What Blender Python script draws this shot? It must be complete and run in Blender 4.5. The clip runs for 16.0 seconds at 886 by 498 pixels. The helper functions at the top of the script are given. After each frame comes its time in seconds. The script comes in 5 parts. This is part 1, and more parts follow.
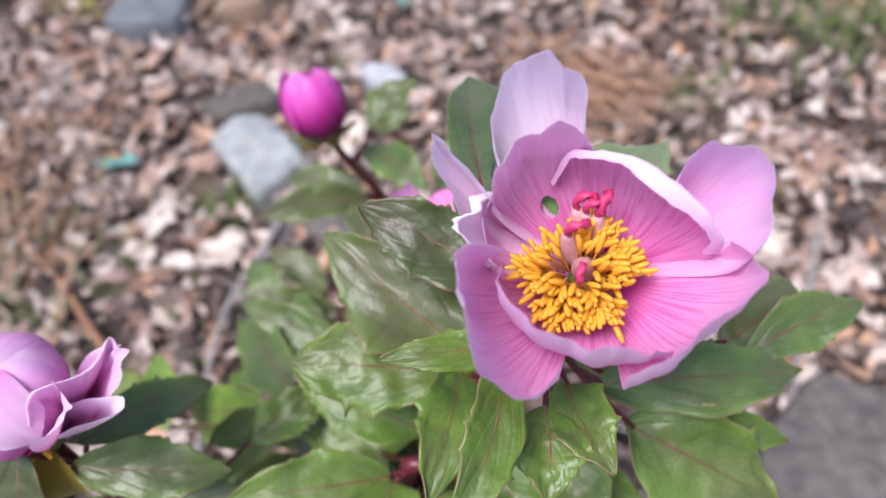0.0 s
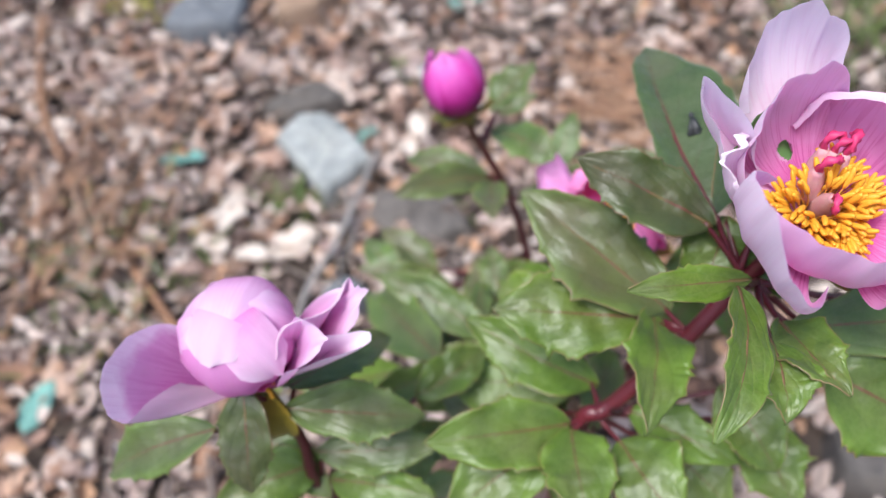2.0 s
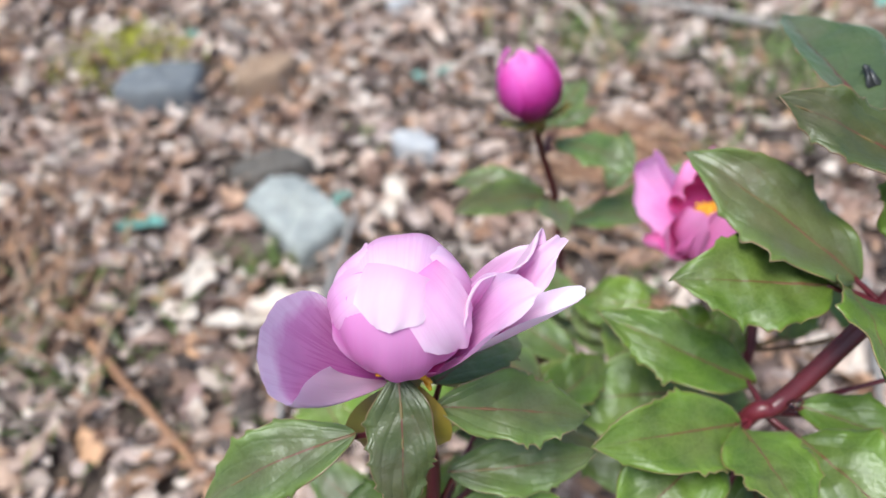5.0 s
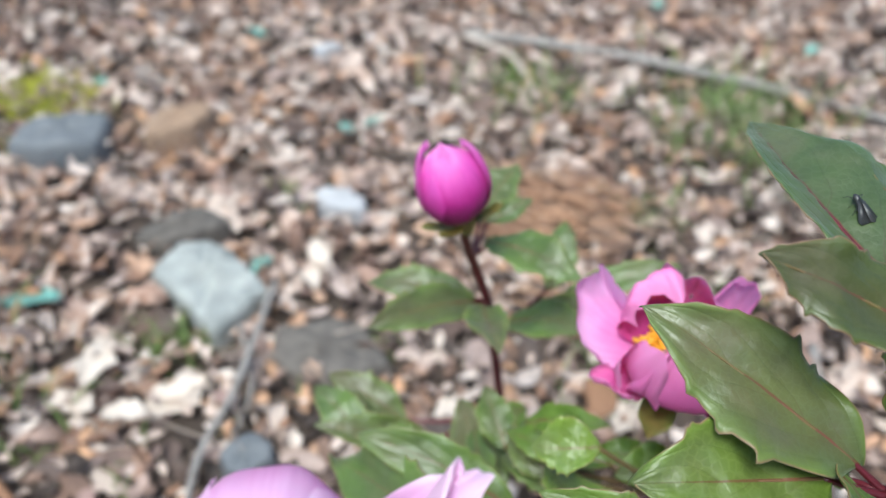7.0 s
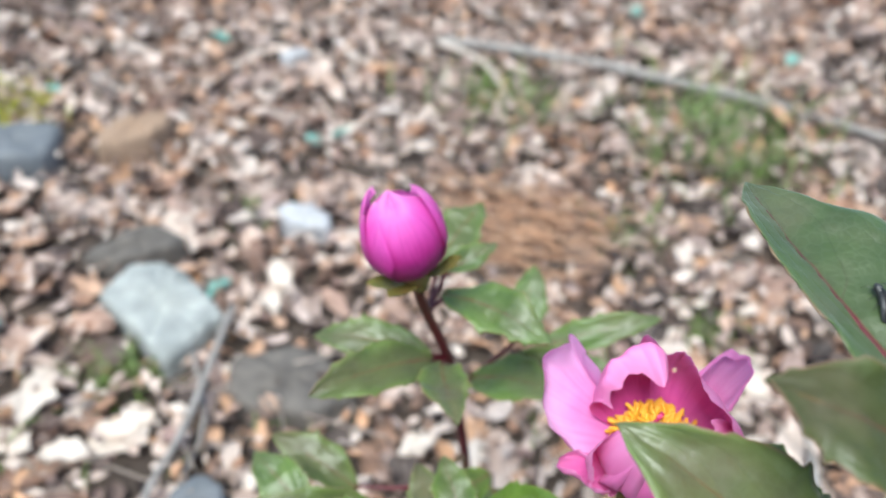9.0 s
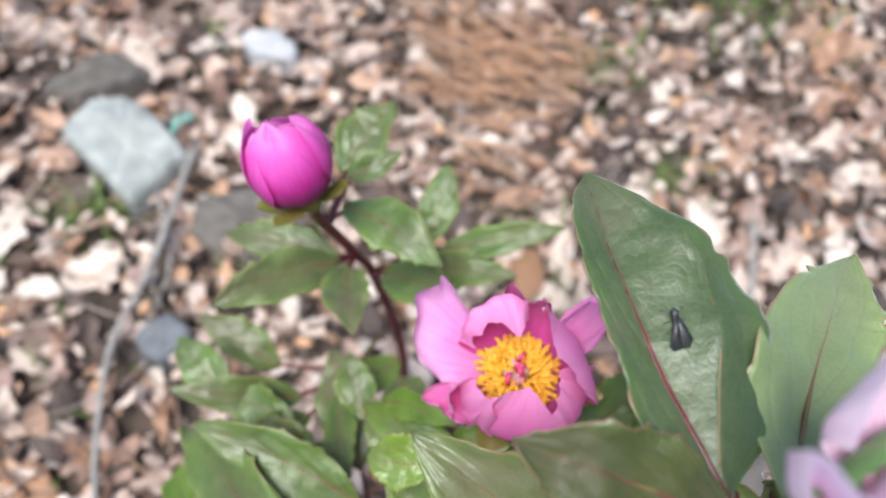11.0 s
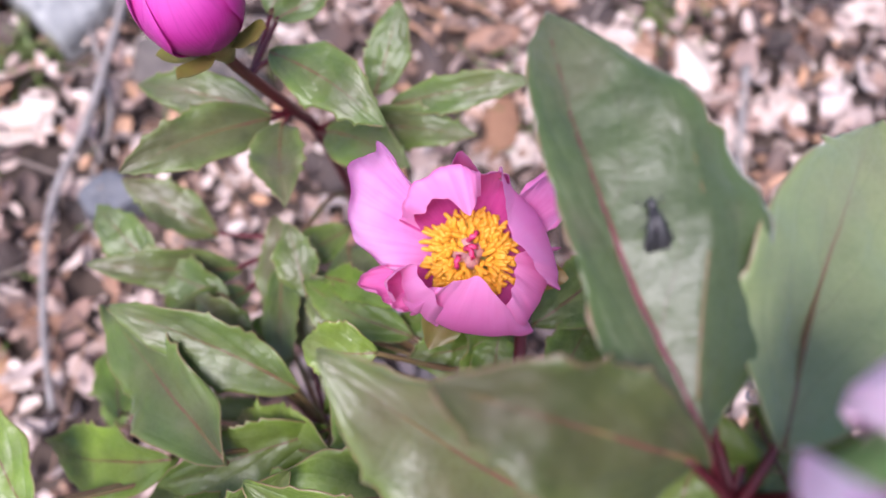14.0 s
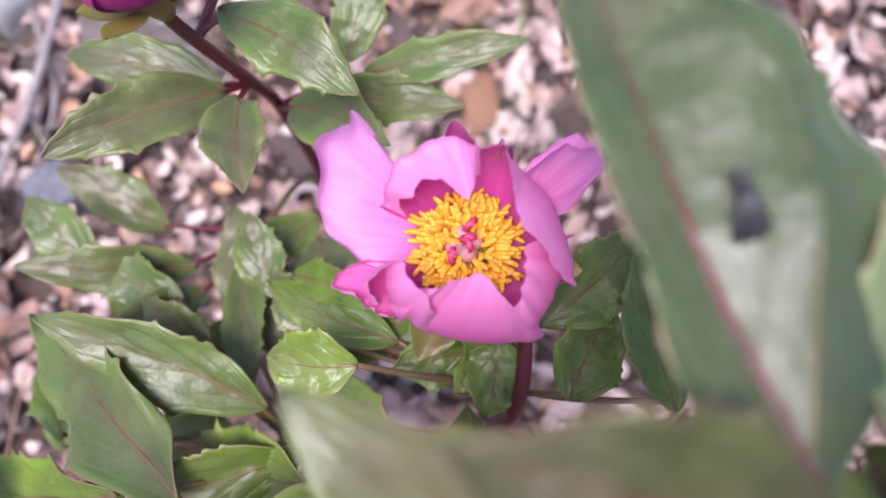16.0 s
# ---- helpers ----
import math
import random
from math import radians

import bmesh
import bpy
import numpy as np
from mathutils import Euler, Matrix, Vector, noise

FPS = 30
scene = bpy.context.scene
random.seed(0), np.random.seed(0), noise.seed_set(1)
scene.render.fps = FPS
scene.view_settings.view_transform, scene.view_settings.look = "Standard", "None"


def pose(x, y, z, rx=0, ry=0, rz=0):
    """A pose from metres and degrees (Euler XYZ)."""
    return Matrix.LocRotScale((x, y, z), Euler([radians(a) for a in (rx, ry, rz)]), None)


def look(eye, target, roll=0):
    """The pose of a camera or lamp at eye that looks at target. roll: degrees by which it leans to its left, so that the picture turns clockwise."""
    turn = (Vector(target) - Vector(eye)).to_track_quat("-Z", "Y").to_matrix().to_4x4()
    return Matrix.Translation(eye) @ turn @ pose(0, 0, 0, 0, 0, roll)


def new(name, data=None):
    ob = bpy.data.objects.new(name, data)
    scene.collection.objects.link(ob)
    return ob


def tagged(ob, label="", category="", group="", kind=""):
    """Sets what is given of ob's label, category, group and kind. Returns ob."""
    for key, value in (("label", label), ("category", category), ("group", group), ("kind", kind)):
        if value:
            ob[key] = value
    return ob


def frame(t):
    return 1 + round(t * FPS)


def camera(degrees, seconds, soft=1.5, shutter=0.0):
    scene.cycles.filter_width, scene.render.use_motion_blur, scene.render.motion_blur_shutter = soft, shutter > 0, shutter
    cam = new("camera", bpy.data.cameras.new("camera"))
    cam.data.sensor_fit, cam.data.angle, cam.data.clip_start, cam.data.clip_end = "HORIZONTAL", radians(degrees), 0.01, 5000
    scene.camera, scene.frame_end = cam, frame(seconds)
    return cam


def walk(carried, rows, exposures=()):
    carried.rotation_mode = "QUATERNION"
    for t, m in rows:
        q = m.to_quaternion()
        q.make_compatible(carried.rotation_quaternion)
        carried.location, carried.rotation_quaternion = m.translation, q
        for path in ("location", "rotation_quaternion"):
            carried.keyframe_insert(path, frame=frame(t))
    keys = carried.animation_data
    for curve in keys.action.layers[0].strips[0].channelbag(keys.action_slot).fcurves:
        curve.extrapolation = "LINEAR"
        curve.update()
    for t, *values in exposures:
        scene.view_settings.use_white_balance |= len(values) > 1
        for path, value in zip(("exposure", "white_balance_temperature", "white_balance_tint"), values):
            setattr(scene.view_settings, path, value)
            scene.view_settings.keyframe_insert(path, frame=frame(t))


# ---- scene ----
cam = camera(60.7, 16.0)
PATH = [
    (0, (0.0721, 0.0577, 0.8162), (0.0218, 1.2765, -0.7688), -7.97),
    (0.5, (0.0550, 0.0538, 0.8230), (0.0019, 1.2760, -0.7592), -7.76),
    (1, (0.0276, 0.0455, 0.8238), (-0.0283, 1.2743, -0.7532), -7.83),
    (1.5, (0.0057, 0.0364, 0.8253), (-0.0500, 1.2712, -0.7470), -7.78),
    (2, (-0.0208, 0.0282, 0.8249), (-0.0699, 1.2750, -0.7381), -7.66),
    (2.5, (-0.0424, 0.0252, 0.8149), (-0.0813, 1.2900, -0.7338), -7.75),
    (3, (-0.0663, 0.0188, 0.8046), (-0.0823, 1.3102, -0.7224), -7.46),
    (3.2, (-0.0794, 0.0153, 0.7957), (-0.0665, 1.3250, -0.7158), -6.22),
    (5.3, (-0.1366, 0.0387, 0.7508), (0.1166, 1.4606, -0.6327), -0.01),
    (5.5, (-0.1358, 0.0458, 0.7521), (0.1359, 1.4629, -0.6329), 0.39),
    (6, (-0.1287, 0.0717, 0.7488), (0.1988, 1.4999, -0.6125), 1.82),
    (6.5, (-0.1143, 0.0975, 0.7436), (0.2462, 1.5318, -0.6028), 2.27),
    (7, (-0.1043, 0.1173, 0.7381), (0.2844, 1.5604, -0.5910), 2.68),
    (7.5, (-0.0988, 0.1315, 0.7355), (0.3068, 1.5809, -0.5816), 2.91),
    (8, (-0.0857, 0.1502, 0.7254), (0.3419, 1.6015, -0.5827), 3.27),
    (8.2, (-0.0823, 0.1532, 0.7189), (0.3539, 1.6136, -0.5761), 4.15),
    (10.3, (-0.0452, 0.1989, 0.7582), (0.3835, 1.4149, -0.7707), 5.57),
    (10.5, (-0.0302, 0.2001, 0.7645), (0.3705, 1.3652, -0.8109), 5.73),
    (11, (-0.0083, 0.2055, 0.7736), (0.3214, 1.2251, -0.9151), 5.80),
    (11.5, (0.0062, 0.2038, 0.7694), (0.2760, 1.0894, -1.0034), 5.69),
    (12, (0.0109, 0.2064, 0.7657), (0.2431, 0.9944, -1.0578), 5.69),
    (12.5, (0.0159, 0.2206, 0.7610), (0.2425, 0.9386, -1.0919), 6.03),
    (13, (0.0186, 0.2252, 0.7505), (0.2670, 0.9178, -1.1092), 8.33),
    (13.5, (0.0203, 0.2304, 0.7422), (0.2931, 0.8952, -1.1242), 9.79),
    (14, (0.0183, 0.2345, 0.7323), (0.3162, 0.8820, -1.1363), 11.67),
    (14.5, (0.0186, 0.2427, 0.7206), (0.3283, 0.8665, -1.1543), 12.59),
    (15, (0.0223, 0.2479, 0.7041), (0.3479, 0.8621, -1.1712), 13.54),
    (15.5, (0.0252, 0.2512, 0.6952), (0.3684, 0.8514, -1.1815), 14.97),
    (16, (0.0205, 0.2540, 0.6861), (0.3792, 0.8458, -1.1904), 16.35),
]
walk(cam, [(t, look(eye, target, roll)) for t, eye, target, roll in PATH], exposures=[(0, .74, 6100, 14), (3, .80, 6200, 6), (6, .78, 6100, 2), (7.2, .80, 6050, 0), (8, .88, 6050, 0), (10.5, .93, 6200, 3), (12, .88, 6400, 13), (13, .80, 6300, 20), (14, .93, 6150, 27), (16, 1.04, 6100, 31)])

# ---- lens, world and light ----
cam.data.dof.use_dof = True
cam.data.dof.focus_distance = 0.262
cam.data.dof.aperture_fstop = 6.2

world = bpy.data.worlds.new("sky")
scene.world = world
world.use_nodes = True
sky = world.node_tree.nodes.new("ShaderNodeTexSky")
sky.sky_type, sky.sun_disc = "NISHITA", False
sky.sun_elevation, sky.sun_rotation = radians(68), radians(225)
sky.dust_density, sky.air_density, sky.ozone_density = 2.5, 1.0, 0.8
world.node_tree.nodes["Background"].inputs["Strength"].default_value = 0.115
world.node_tree.links.new(sky.outputs["Color"], world.node_tree.nodes["Background"].inputs["Color"])

sun_data = bpy.data.lights.new("sun", "SUN")
sun_data.energy, sun_data.angle, sun_data.color = 2.75, radians(24), (1.0, 0.98, 0.95)
sun = new("sun", sun_data)
sun.matrix_world = look((-0.9, -0.7, 3.0), (0, 0.2, 0))


# ---- materials ----
class Nodes:
    """A small builder of node materials."""

    def __init__(self, name, rough=0.5, bump=0.0):
        self.mat = bpy.data.materials.new(name)
        self.mat.use_nodes = True
        self.tree = self.mat.node_tree
        self.bsdf = self.tree.nodes["Principled BSDF"]
        self.out = self.tree.nodes["Material Output"]
        self.bsdf.inputs["Roughness"].default_value = rough

    def add(self, kind, **inputs):
        n = self.tree.nodes.new(kind)
        for key, value in inputs.items():
            self.put(n.inputs[key.replace("_", " ")], value)
        return n

    def put(self, socket, value):
        if isinstance(value, bpy.types.NodeSocket):
            self.tree.links.new(value, socket)
        else:
            socket.default_value = value

    def math(self, op, a, b=0.0, c=0.0):
        n = self.tree.nodes.new("ShaderNodeMath")
        n.operation = op
        for i, value in enumerate((a, b, c)):
            self.put(n.inputs[i], value)
        return n.outputs[0]

    def noise(self, scale, detail=4.0, vector=None, rough=0.55):
        n = self.add("ShaderNodeTexNoise", Scale=scale, Detail=detail, Roughness=rough)
        if vector is None:
            vector = self.add("ShaderNodeTexCoord").outputs["Object"]
        self.put(n.inputs["Vector"], vector)
        return n.outputs["Fac"]

    def ramp(self, fac, *stops):
        n = self.tree.nodes.new("ShaderNodeValToRGB")
        e = n.color_ramp.elements
        while len(e) < len(stops):
            e.new(0.5)
        for k, (pos, col) in zip(e, stops):
            k.position, k.color = pos, (*col, 1)
        self.put(n.inputs["Fac"], fac)
        return n.outputs["Color"]

    def mix(self, fac, a, b, blend="MIX"):
        n = self.tree.nodes.new("ShaderNodeMix")
        n.data_type, n.blend_type = "RGBA", blend
        self.put(n.inputs["Factor"], fac)
        for s, value in ((n.inputs[6], a), (n.inputs[7], b)):
            self.put(s, (*value, 1) if isinstance(value, tuple) and len(value) == 3 else value)
        return n.outputs[2]

    def uv(self):
        s = self.add("ShaderNodeSeparateXYZ", Vector=self.add("ShaderNodeUVMap").outputs["UV"])
        return s.outputs["X"], s.outputs["Y"]

    def bump(self, height, strength, distance):
        n = self.add("ShaderNodeBump", Height=height, Strength=strength, Distance=distance)
        self.put(self.bsdf.inputs["Normal"], n.outputs["Normal"])
        return n.outputs["Normal"]

    def done(self, colour, translucent=0.0, glow=None):
        self.put(self.bsdf.inputs["Base Color"], colour)
        if translucent:
            t = self.add("ShaderNodeBsdfTranslucent")
            self.put(t.inputs["Color"], glow if glow is not None else colour)
            m = self.add("ShaderNodeMixShader", Fac=translucent)
            self.tree.links.new(self.bsdf.outputs[0], m.inputs[1])
            self.tree.links.new(t.outputs[0], m.inputs[2])
            self.tree.links.new(m.outputs[0], self.out.inputs["Surface"])
        return self.mat


def band(n, x, width, soft):
    """1 where |x| is under width, fading to 0."""
    r = n.add("ShaderNodeMapRange", Value=n.math("ABSOLUTE", x), From_Min=width, From_Max=width + soft, To_Min=1.0, To_Max=0.0)
    return r.outputs[0]


def petal_material(name, deep, middle, rim, pale, at=(0.0, 0.46, 0.80, 0.98), veins=0.7):
    n = Nodes(name, 0.5)
    v, u = n.uv()
    streak = n.add("ShaderNodeCombineXYZ", X=n.math("MULTIPLY", v, 66.0), Y=n.math("MULTIPLY", u, 2.2), Z=n.math("MULTIPLY", n.add("ShaderNodeObjectInfo").outputs["Random"], 40.0))
    lines = n.noise(1.0, 3.0, streak.outputs[0])
    blotch = n.noise(70.0, 3.0)
    shift = n.math("ADD", u, n.math("MULTIPLY", n.math("SUBTRACT", blotch, 0.5), 0.25))
    col = n.ramp(shift, (at[0], deep), (at[1], middle), (at[2], rim), (at[3], pale))
    fade = n.add("ShaderNodeMapRange", Value=u, From_Min=0.15, From_Max=0.85, To_Min=veins, To_Max=0.15 * veins).outputs[0]
    dark = n.math("MULTIPLY", fade, n.add("ShaderNodeMapRange", Value=lines, From_Min=0.50, From_Max=0.60).outputs[0])
    col = n.mix(dark, col, n.mix(0.75, col, deep))
    n.bump(n.math("ADD", lines, n.math("MULTIPLY", n.noise(260.0), 0.4)), 0.25, 0.0006)
    n.put(n.bsdf.inputs["Sheen Weight"], 0.06)
    return n.done(col, 0.40)


def leaf_material(name, fresh, deep, bronze, amount, pale, rim=(0.20, 0.31, 0.03), bloom=0.08):
    n = Nodes(name, 0.36)
    v, u = n.uv()
    pick = n.add("ShaderNodeObjectInfo").outputs["Random"]
    side = n.math("SUBTRACT", v, 0.5)
    away = n.math("ABSOLUTE", side)
    bent = n.math("SUBTRACT", n.math("MULTIPLY", u, 3.3), n.math("ADD", n.math("MULTIPLY", away, 2.9), n.math("MULTIPLY", n.math("MULTIPLY", away, away), 4.5)))
    wob = n.math("ADD", n.math("MULTIPLY", n.noise(30.0, 2.0), 0.7), n.math("MULTIPLY", n.math("SIGN", side), 0.22))
    phase = n.math("SUBTRACT", n.math("FRACT", n.math("ADD", n.math("ADD", bent, wob), pick)), 0.5)
    vein = band(n, phase, 0.003, 0.022)
    trough = band(n, phase, 0.0, 0.20)
    fine = n.add("ShaderNodeTexVoronoi", Scale=310.0, Vector=n.add("ShaderNodeTexCoord").outputs["Object"])
    fine.feature = "DISTANCE_TO_EDGE"
    net = n.add("ShaderNodeMapRange", Value=fine.outputs["Distance"], From_Min=0.0, From_Max=0.16, To_Min=1.0, To_Max=0.0).outputs[0]
    taper = n.math("MULTIPLY", n.math("SUBTRACT", 1.15, u), 0.016)
    rib = n.math("LESS_THAN", away, taper)
    mottled = n.noise(55.0, 5.0)
    large = n.noise(16.0, 2.0)
    patch = n.noise(38.0, 3.0)
    col = n.mix(n.add("ShaderNodeMapRange", Value=mottled, From_Min=0.3, From_Max=0.7).outputs[0], fresh, deep)
    tone = n.math("ADD", n.math("MULTIPLY", pick, 0.35), n.math("SUBTRACT", n.math("ADD", large, 0.14), n.math("MULTIPLY", away, 0.55)))
    col = n.mix(n.math("MULTIPLY", n.add("ShaderNodeMapRange", Value=tone, From_Min=0.55, From_Max=0.95).outputs[0], amount), col, bronze)
    dusky = n.add("ShaderNodeMapRange", Value=n.math("ADD", patch, n.math("MULTIPLY", u, 0.25)), From_Min=0.62, From_Max=0.82).outputs[0]
    col = n.mix(n.math("MULTIPLY", dusky, 0.45 * amount), col, (0.21, 0.135, 0.115))
    col = n.mix(n.math("MULTIPLY", net, 0.14), col, pale)
    flush = n.add("ShaderNodeMapRange", Value=n.math("ADD", away, n.math("MULTIPLY", u, 0.30)), From_Min=0.08, From_Max=0.34, To_Min=0.75, To_Max=0.0).outputs[0]
    col = n.mix(n.math("MULTIPLY", vein, 0.42), col, n.mix(flush, tuple(0.55 * c for c in deep), (0.13, 0.030, 0.028)))
    fringe = n.add("ShaderNodeMapRange", Value=n.math("ADD", away, n.math("MULTIPLY", large, 0.22)), From_Min=0.44, From_Max=0.60).outputs[0]
    col = n.mix(n.math("MULTIPLY", fringe, 0.35), col, rim)
    col = n.mix(n.math("MULTIPLY", rib, 0.8), col, n.mix(n.math("MULTIPLY", u, 0.8), (0.22, 0.030, 0.040), tuple(0.7 * c for c in deep)))
    edge = n.add("ShaderNodeMapRange", Value=n.math("ADD", away, n.math("MULTIPLY", mottled, 0.012)), From_Min=0.487, From_Max=0.503).outputs[0]
    col = n.mix(n.math("MULTIPLY", edge, 0.65), col, (0.30, 0.15, 0.10))
    grain = n.math("ADD", n.math("MULTIPLY", n.noise(130.0, 2.0), 2.6), n.noise(420.0, 3.0))
    relief = n.math("SUBTRACT", n.math("MULTIPLY", grain, 0.22), n.math("ADD", n.math("MULTIPLY", trough, 0.20), n.math("ADD", n.math("MULTIPLY", rib, 0.4), n.math("MULTIPLY", net, 0.05))))
    n.bump(relief, 0.6, 0.0012)
    n.put(n.bsdf.inputs["Sheen Weight"], bloom)
    n.put(n.bsdf.inputs["Sheen Roughness"], 0.45)
    n.put(n.bsdf.inputs["Sheen Tint"], (0.80, 0.95, 0.88, 1))
    n.put(n.bsdf.inputs["Specular IOR Level"], 0.64)
    n.put(n.bsdf.inputs["Roughness"], n.math("ADD", 0.33, n.math("MULTIPLY", mottled, 0.20)))
    return n.done(col, 0.24, n.mix(0.5, col, (0.20, 0.32, 0.03)))


def simple_material(name, a, b, scale, rough=0.6, bump=0.3, depth=0.0006, translucent=0.0):
    n = Nodes(name, rough)
    f = n.noise(scale, 5.0)
    g = n.noise(scale * 7.0, 3.0)
    col = n.mix(n.add("ShaderNodeMapRange", Value=f, From_Min=0.3, From_Max=0.7).outputs[0], a, b)
    col = n.mix(n.math("MULTIPLY", g, 0.35), col, tuple(0.55 * c for c in a))
    n.bump(n.math("ADD", f, n.math("MULTIPLY", g, 0.5)), bump, depth)
    return n.done(col, translucent)


def litter_material(name, *stops):
    n = Nodes(name, 0.72)
    pick = n.add("ShaderNodeNewGeometry").outputs["Random Per Island"]
    col = n.ramp(pick, *stops)
    col.node.color_ramp.interpolation = "LINEAR"
    stain = n.noise(45.0, 5.0)
    col = n.mix(n.math("MULTIPLY", n.add("ShaderNodeMapRange", Value=stain, From_Min=0.5, From_Max=0.78).outputs[0], 0.55), col, (0.13, 0.085, 0.065))
    col = n.mix(n.math("MULTIPLY", n.add("ShaderNodeMapRange", Value=n.noise(150.0, 4.0), From_Min=0.52, From_Max=0.78).outputs[0], 0.4), col, (0.17, 0.12, 0.105))
    tint = n.noise(7.0, 2.0)
    col = n.mix(n.math("MULTIPLY", n.add("ShaderNodeMapRange", Value=tint, From_Min=0.5, From_Max=0.75).outputs[0], 0.35), col, (0.33, 0.15, 0.085))
    n.bump(n.noise(300.0, 4.0), 0.5, 0.0008)
    return n.done(col, 0.08)


# inner face: magenta foot is pigment, deepened to paint the bowl's shade
PETAL_OPEN = petal_material("petal_pale_pink_shaded_foot", (0.56, 0.03, 0.29), (0.82, 0.27, 0.60), (0.91, 0.49, 0.78), (0.94, 0.62, 0.87), (0.06, 0.28, 0.66, 1.0), 0.8)
PETAL_LILAC = petal_material("petal_pale_lilac", (0.70, 0.17, 0.50), (0.88, 0.45, 0.74), (0.92, 0.57, 0.83), (0.94, 0.67, 0.89), (0.05, 0.34, 0.62, 0.98), 0.5)
PETAL_SHELL = petal_material("petal_lilac_outside", (0.80, 0.30, 0.62), (0.90, 0.52, 0.77), (0.93, 0.62, 0.84), (0.95, 0.72, 0.90), (0.02, 0.26, 0.55, 0.98), 0.35)
PETAL_WHITE = petal_material("petal_whitish_lilac", (0.78, 0.26, 0.58), (0.92, 0.60, 0.83), (0.96, 0.78, 0.92), (0.96, 0.85, 0.94), (0.02, 0.34, 0.60, 0.98), 0.4)
PETAL_FADED = petal_material("petal_faded_pink", (0.50, 0.04, 0.34), (0.74, 0.24, 0.60), (0.87, 0.48, 0.77), (0.92, 0.66, 0.86), (0.0, 0.36, 0.72, 1.0), 0.5)
PETAL_MAUVE = petal_material("petal_mauve", (0.42, 0.05, 0.33), (0.55, 0.17, 0.46), (0.72, 0.36, 0.65), (0.92, 0.74, 0.91), (0.0, 0.4, 0.80, 0.90), 0.9)
PETAL_DROOP = petal_material("petal_hanging_pink", (0.72, 0.32, 0.62), (0.74, 0.30, 0.61), (0.70, 0.21, 0.56), (0.76, 0.36, 0.66))
# next two: crimson pigment darkened to paint the shade inside the wing's foot
PETAL_SHADED = petal_material("petal_shaded_crimson", (0.30, 0.008, 0.10), (0.36, 0.012, 0.15), (0.46, 0.03, 0.24), (0.60, 0.14, 0.42))
PETAL_WING = petal_material("petal_wing_shaded_foot", (0.30, 0.008, 0.11), (0.46, 0.03, 0.24), (0.86, 0.46, 0.74), (0.92, 0.66, 0.86), (0.15, 0.48, 0.62, 0.95), 0.5)
# pale pink petal, whitened further to paint the sunlight on it
PETAL_PALE = petal_material("petal_pale_sunlit_pink", (0.74, 0.42, 0.64), (0.80, 0.55, 0.71), (0.82, 0.62, 0.74), (0.83, 0.66, 0.76), (0.0, 0.46, 0.8, 0.98), 0.3)
# inner face: own rose pink, with the cup's inner shade painted in below
PETAL_CUP = petal_material("petal_rose_pink_shaded_foot", (0.48, 0.016, 0.22), (0.72, 0.12, 0.43), (0.84, 0.26, 0.58), (0.86, 0.36, 0.66), (0.05, 0.4, 0.8, 1.0), 0.4)
PETAL_CUP_BACK = petal_material("petal_rose_pink_outside", (0.82, 0.08, 0.42), (0.88, 0.15, 0.51), (0.90, 0.23, 0.59), (0.90, 0.36, 0.68), (0.0, 0.35, 0.7, 1.0), 0.25)
PETAL_ROSE_PALE = petal_material("petal_rose_fading", (0.62, 0.08, 0.38), (0.80, 0.30, 0.64), (0.85, 0.50, 0.82), (0.88, 0.60, 0.88), (0.05, 0.40, 0.66, 0.95), 0.4)
PETAL_BUD = petal_material("petal_magenta", (0.34, 0.007, 0.16), (0.56, 0.028, 0.31), (0.76, 0.11, 0.53), (0.86, 0.28, 0.67), (0.08, 0.42, 0.78, 1.0), 0.5)
LEAF = leaf_material("leaf_green", (0.128, 0.222, 0.020), (0.062, 0.120, 0.011), (0.130, 0.105, 0.048), 0.34, (0.28, 0.35, 0.11))
# fresh green copy of the leaf, brightened to paint sunlight on the low leaves
LEAF_FRESH_LIT = leaf_material("leaf_fresh_lit_green", (0.180, 0.305, 0.028), (0.098, 0.182, 0.018), (0.150, 0.125, 0.062), 0.34, (0.33, 0.39, 0.14), (0.29, 0.40, 0.06))
# pale grey-green, lightened to paint sky sheen over the flower's shadow
LEAF_PALE = leaf_material("leaf_pale_lit_grey_green", (0.24, 0.315, 0.125), (0.175, 0.24, 0.095), (0.17, 0.16, 0.09), 0.3, (0.30, 0.35, 0.20), (0.24, 0.33, 0.08), 0.5)
LEAF_DARK = leaf_material("leaf_dark_green", (0.118, 0.188, 0.034), (0.060, 0.104, 0.021), (0.118, 0.086, 0.050), 0.5, (0.18, 0.23, 0.11), (0.20, 0.29, 0.05), 0.2)
LEAF_GREY = leaf_material("leaf_grey_green", (0.070, 0.108, 0.030), (0.042, 0.070, 0.019), (0.110, 0.092, 0.052), 0.4, (0.15, 0.19, 0.11), (0.10, 0.18, 0.03), 0.38)
LEAF_BRONZE = leaf_material("leaf_bronze_green", (0.074, 0.092, 0.024), (0.044, 0.060, 0.018), (0.085, 0.058, 0.034), 0.5, (0.12, 0.13, 0.06), (0.10, 0.14, 0.03))
STEM = simple_material("stem_dark_red", (0.135, 0.013, 0.022), (0.070, 0.010, 0.015), 60, 0.38)
STEM_GREEN = simple_material("stem_green_red", (0.16, 0.07, 0.04), (0.14, 0.13, 0.04), 50, 0.42)
SEPAL = simple_material("sepal_green", (0.14, 0.17, 0.03), (0.17, 0.09, 0.03), 45, 0.42)
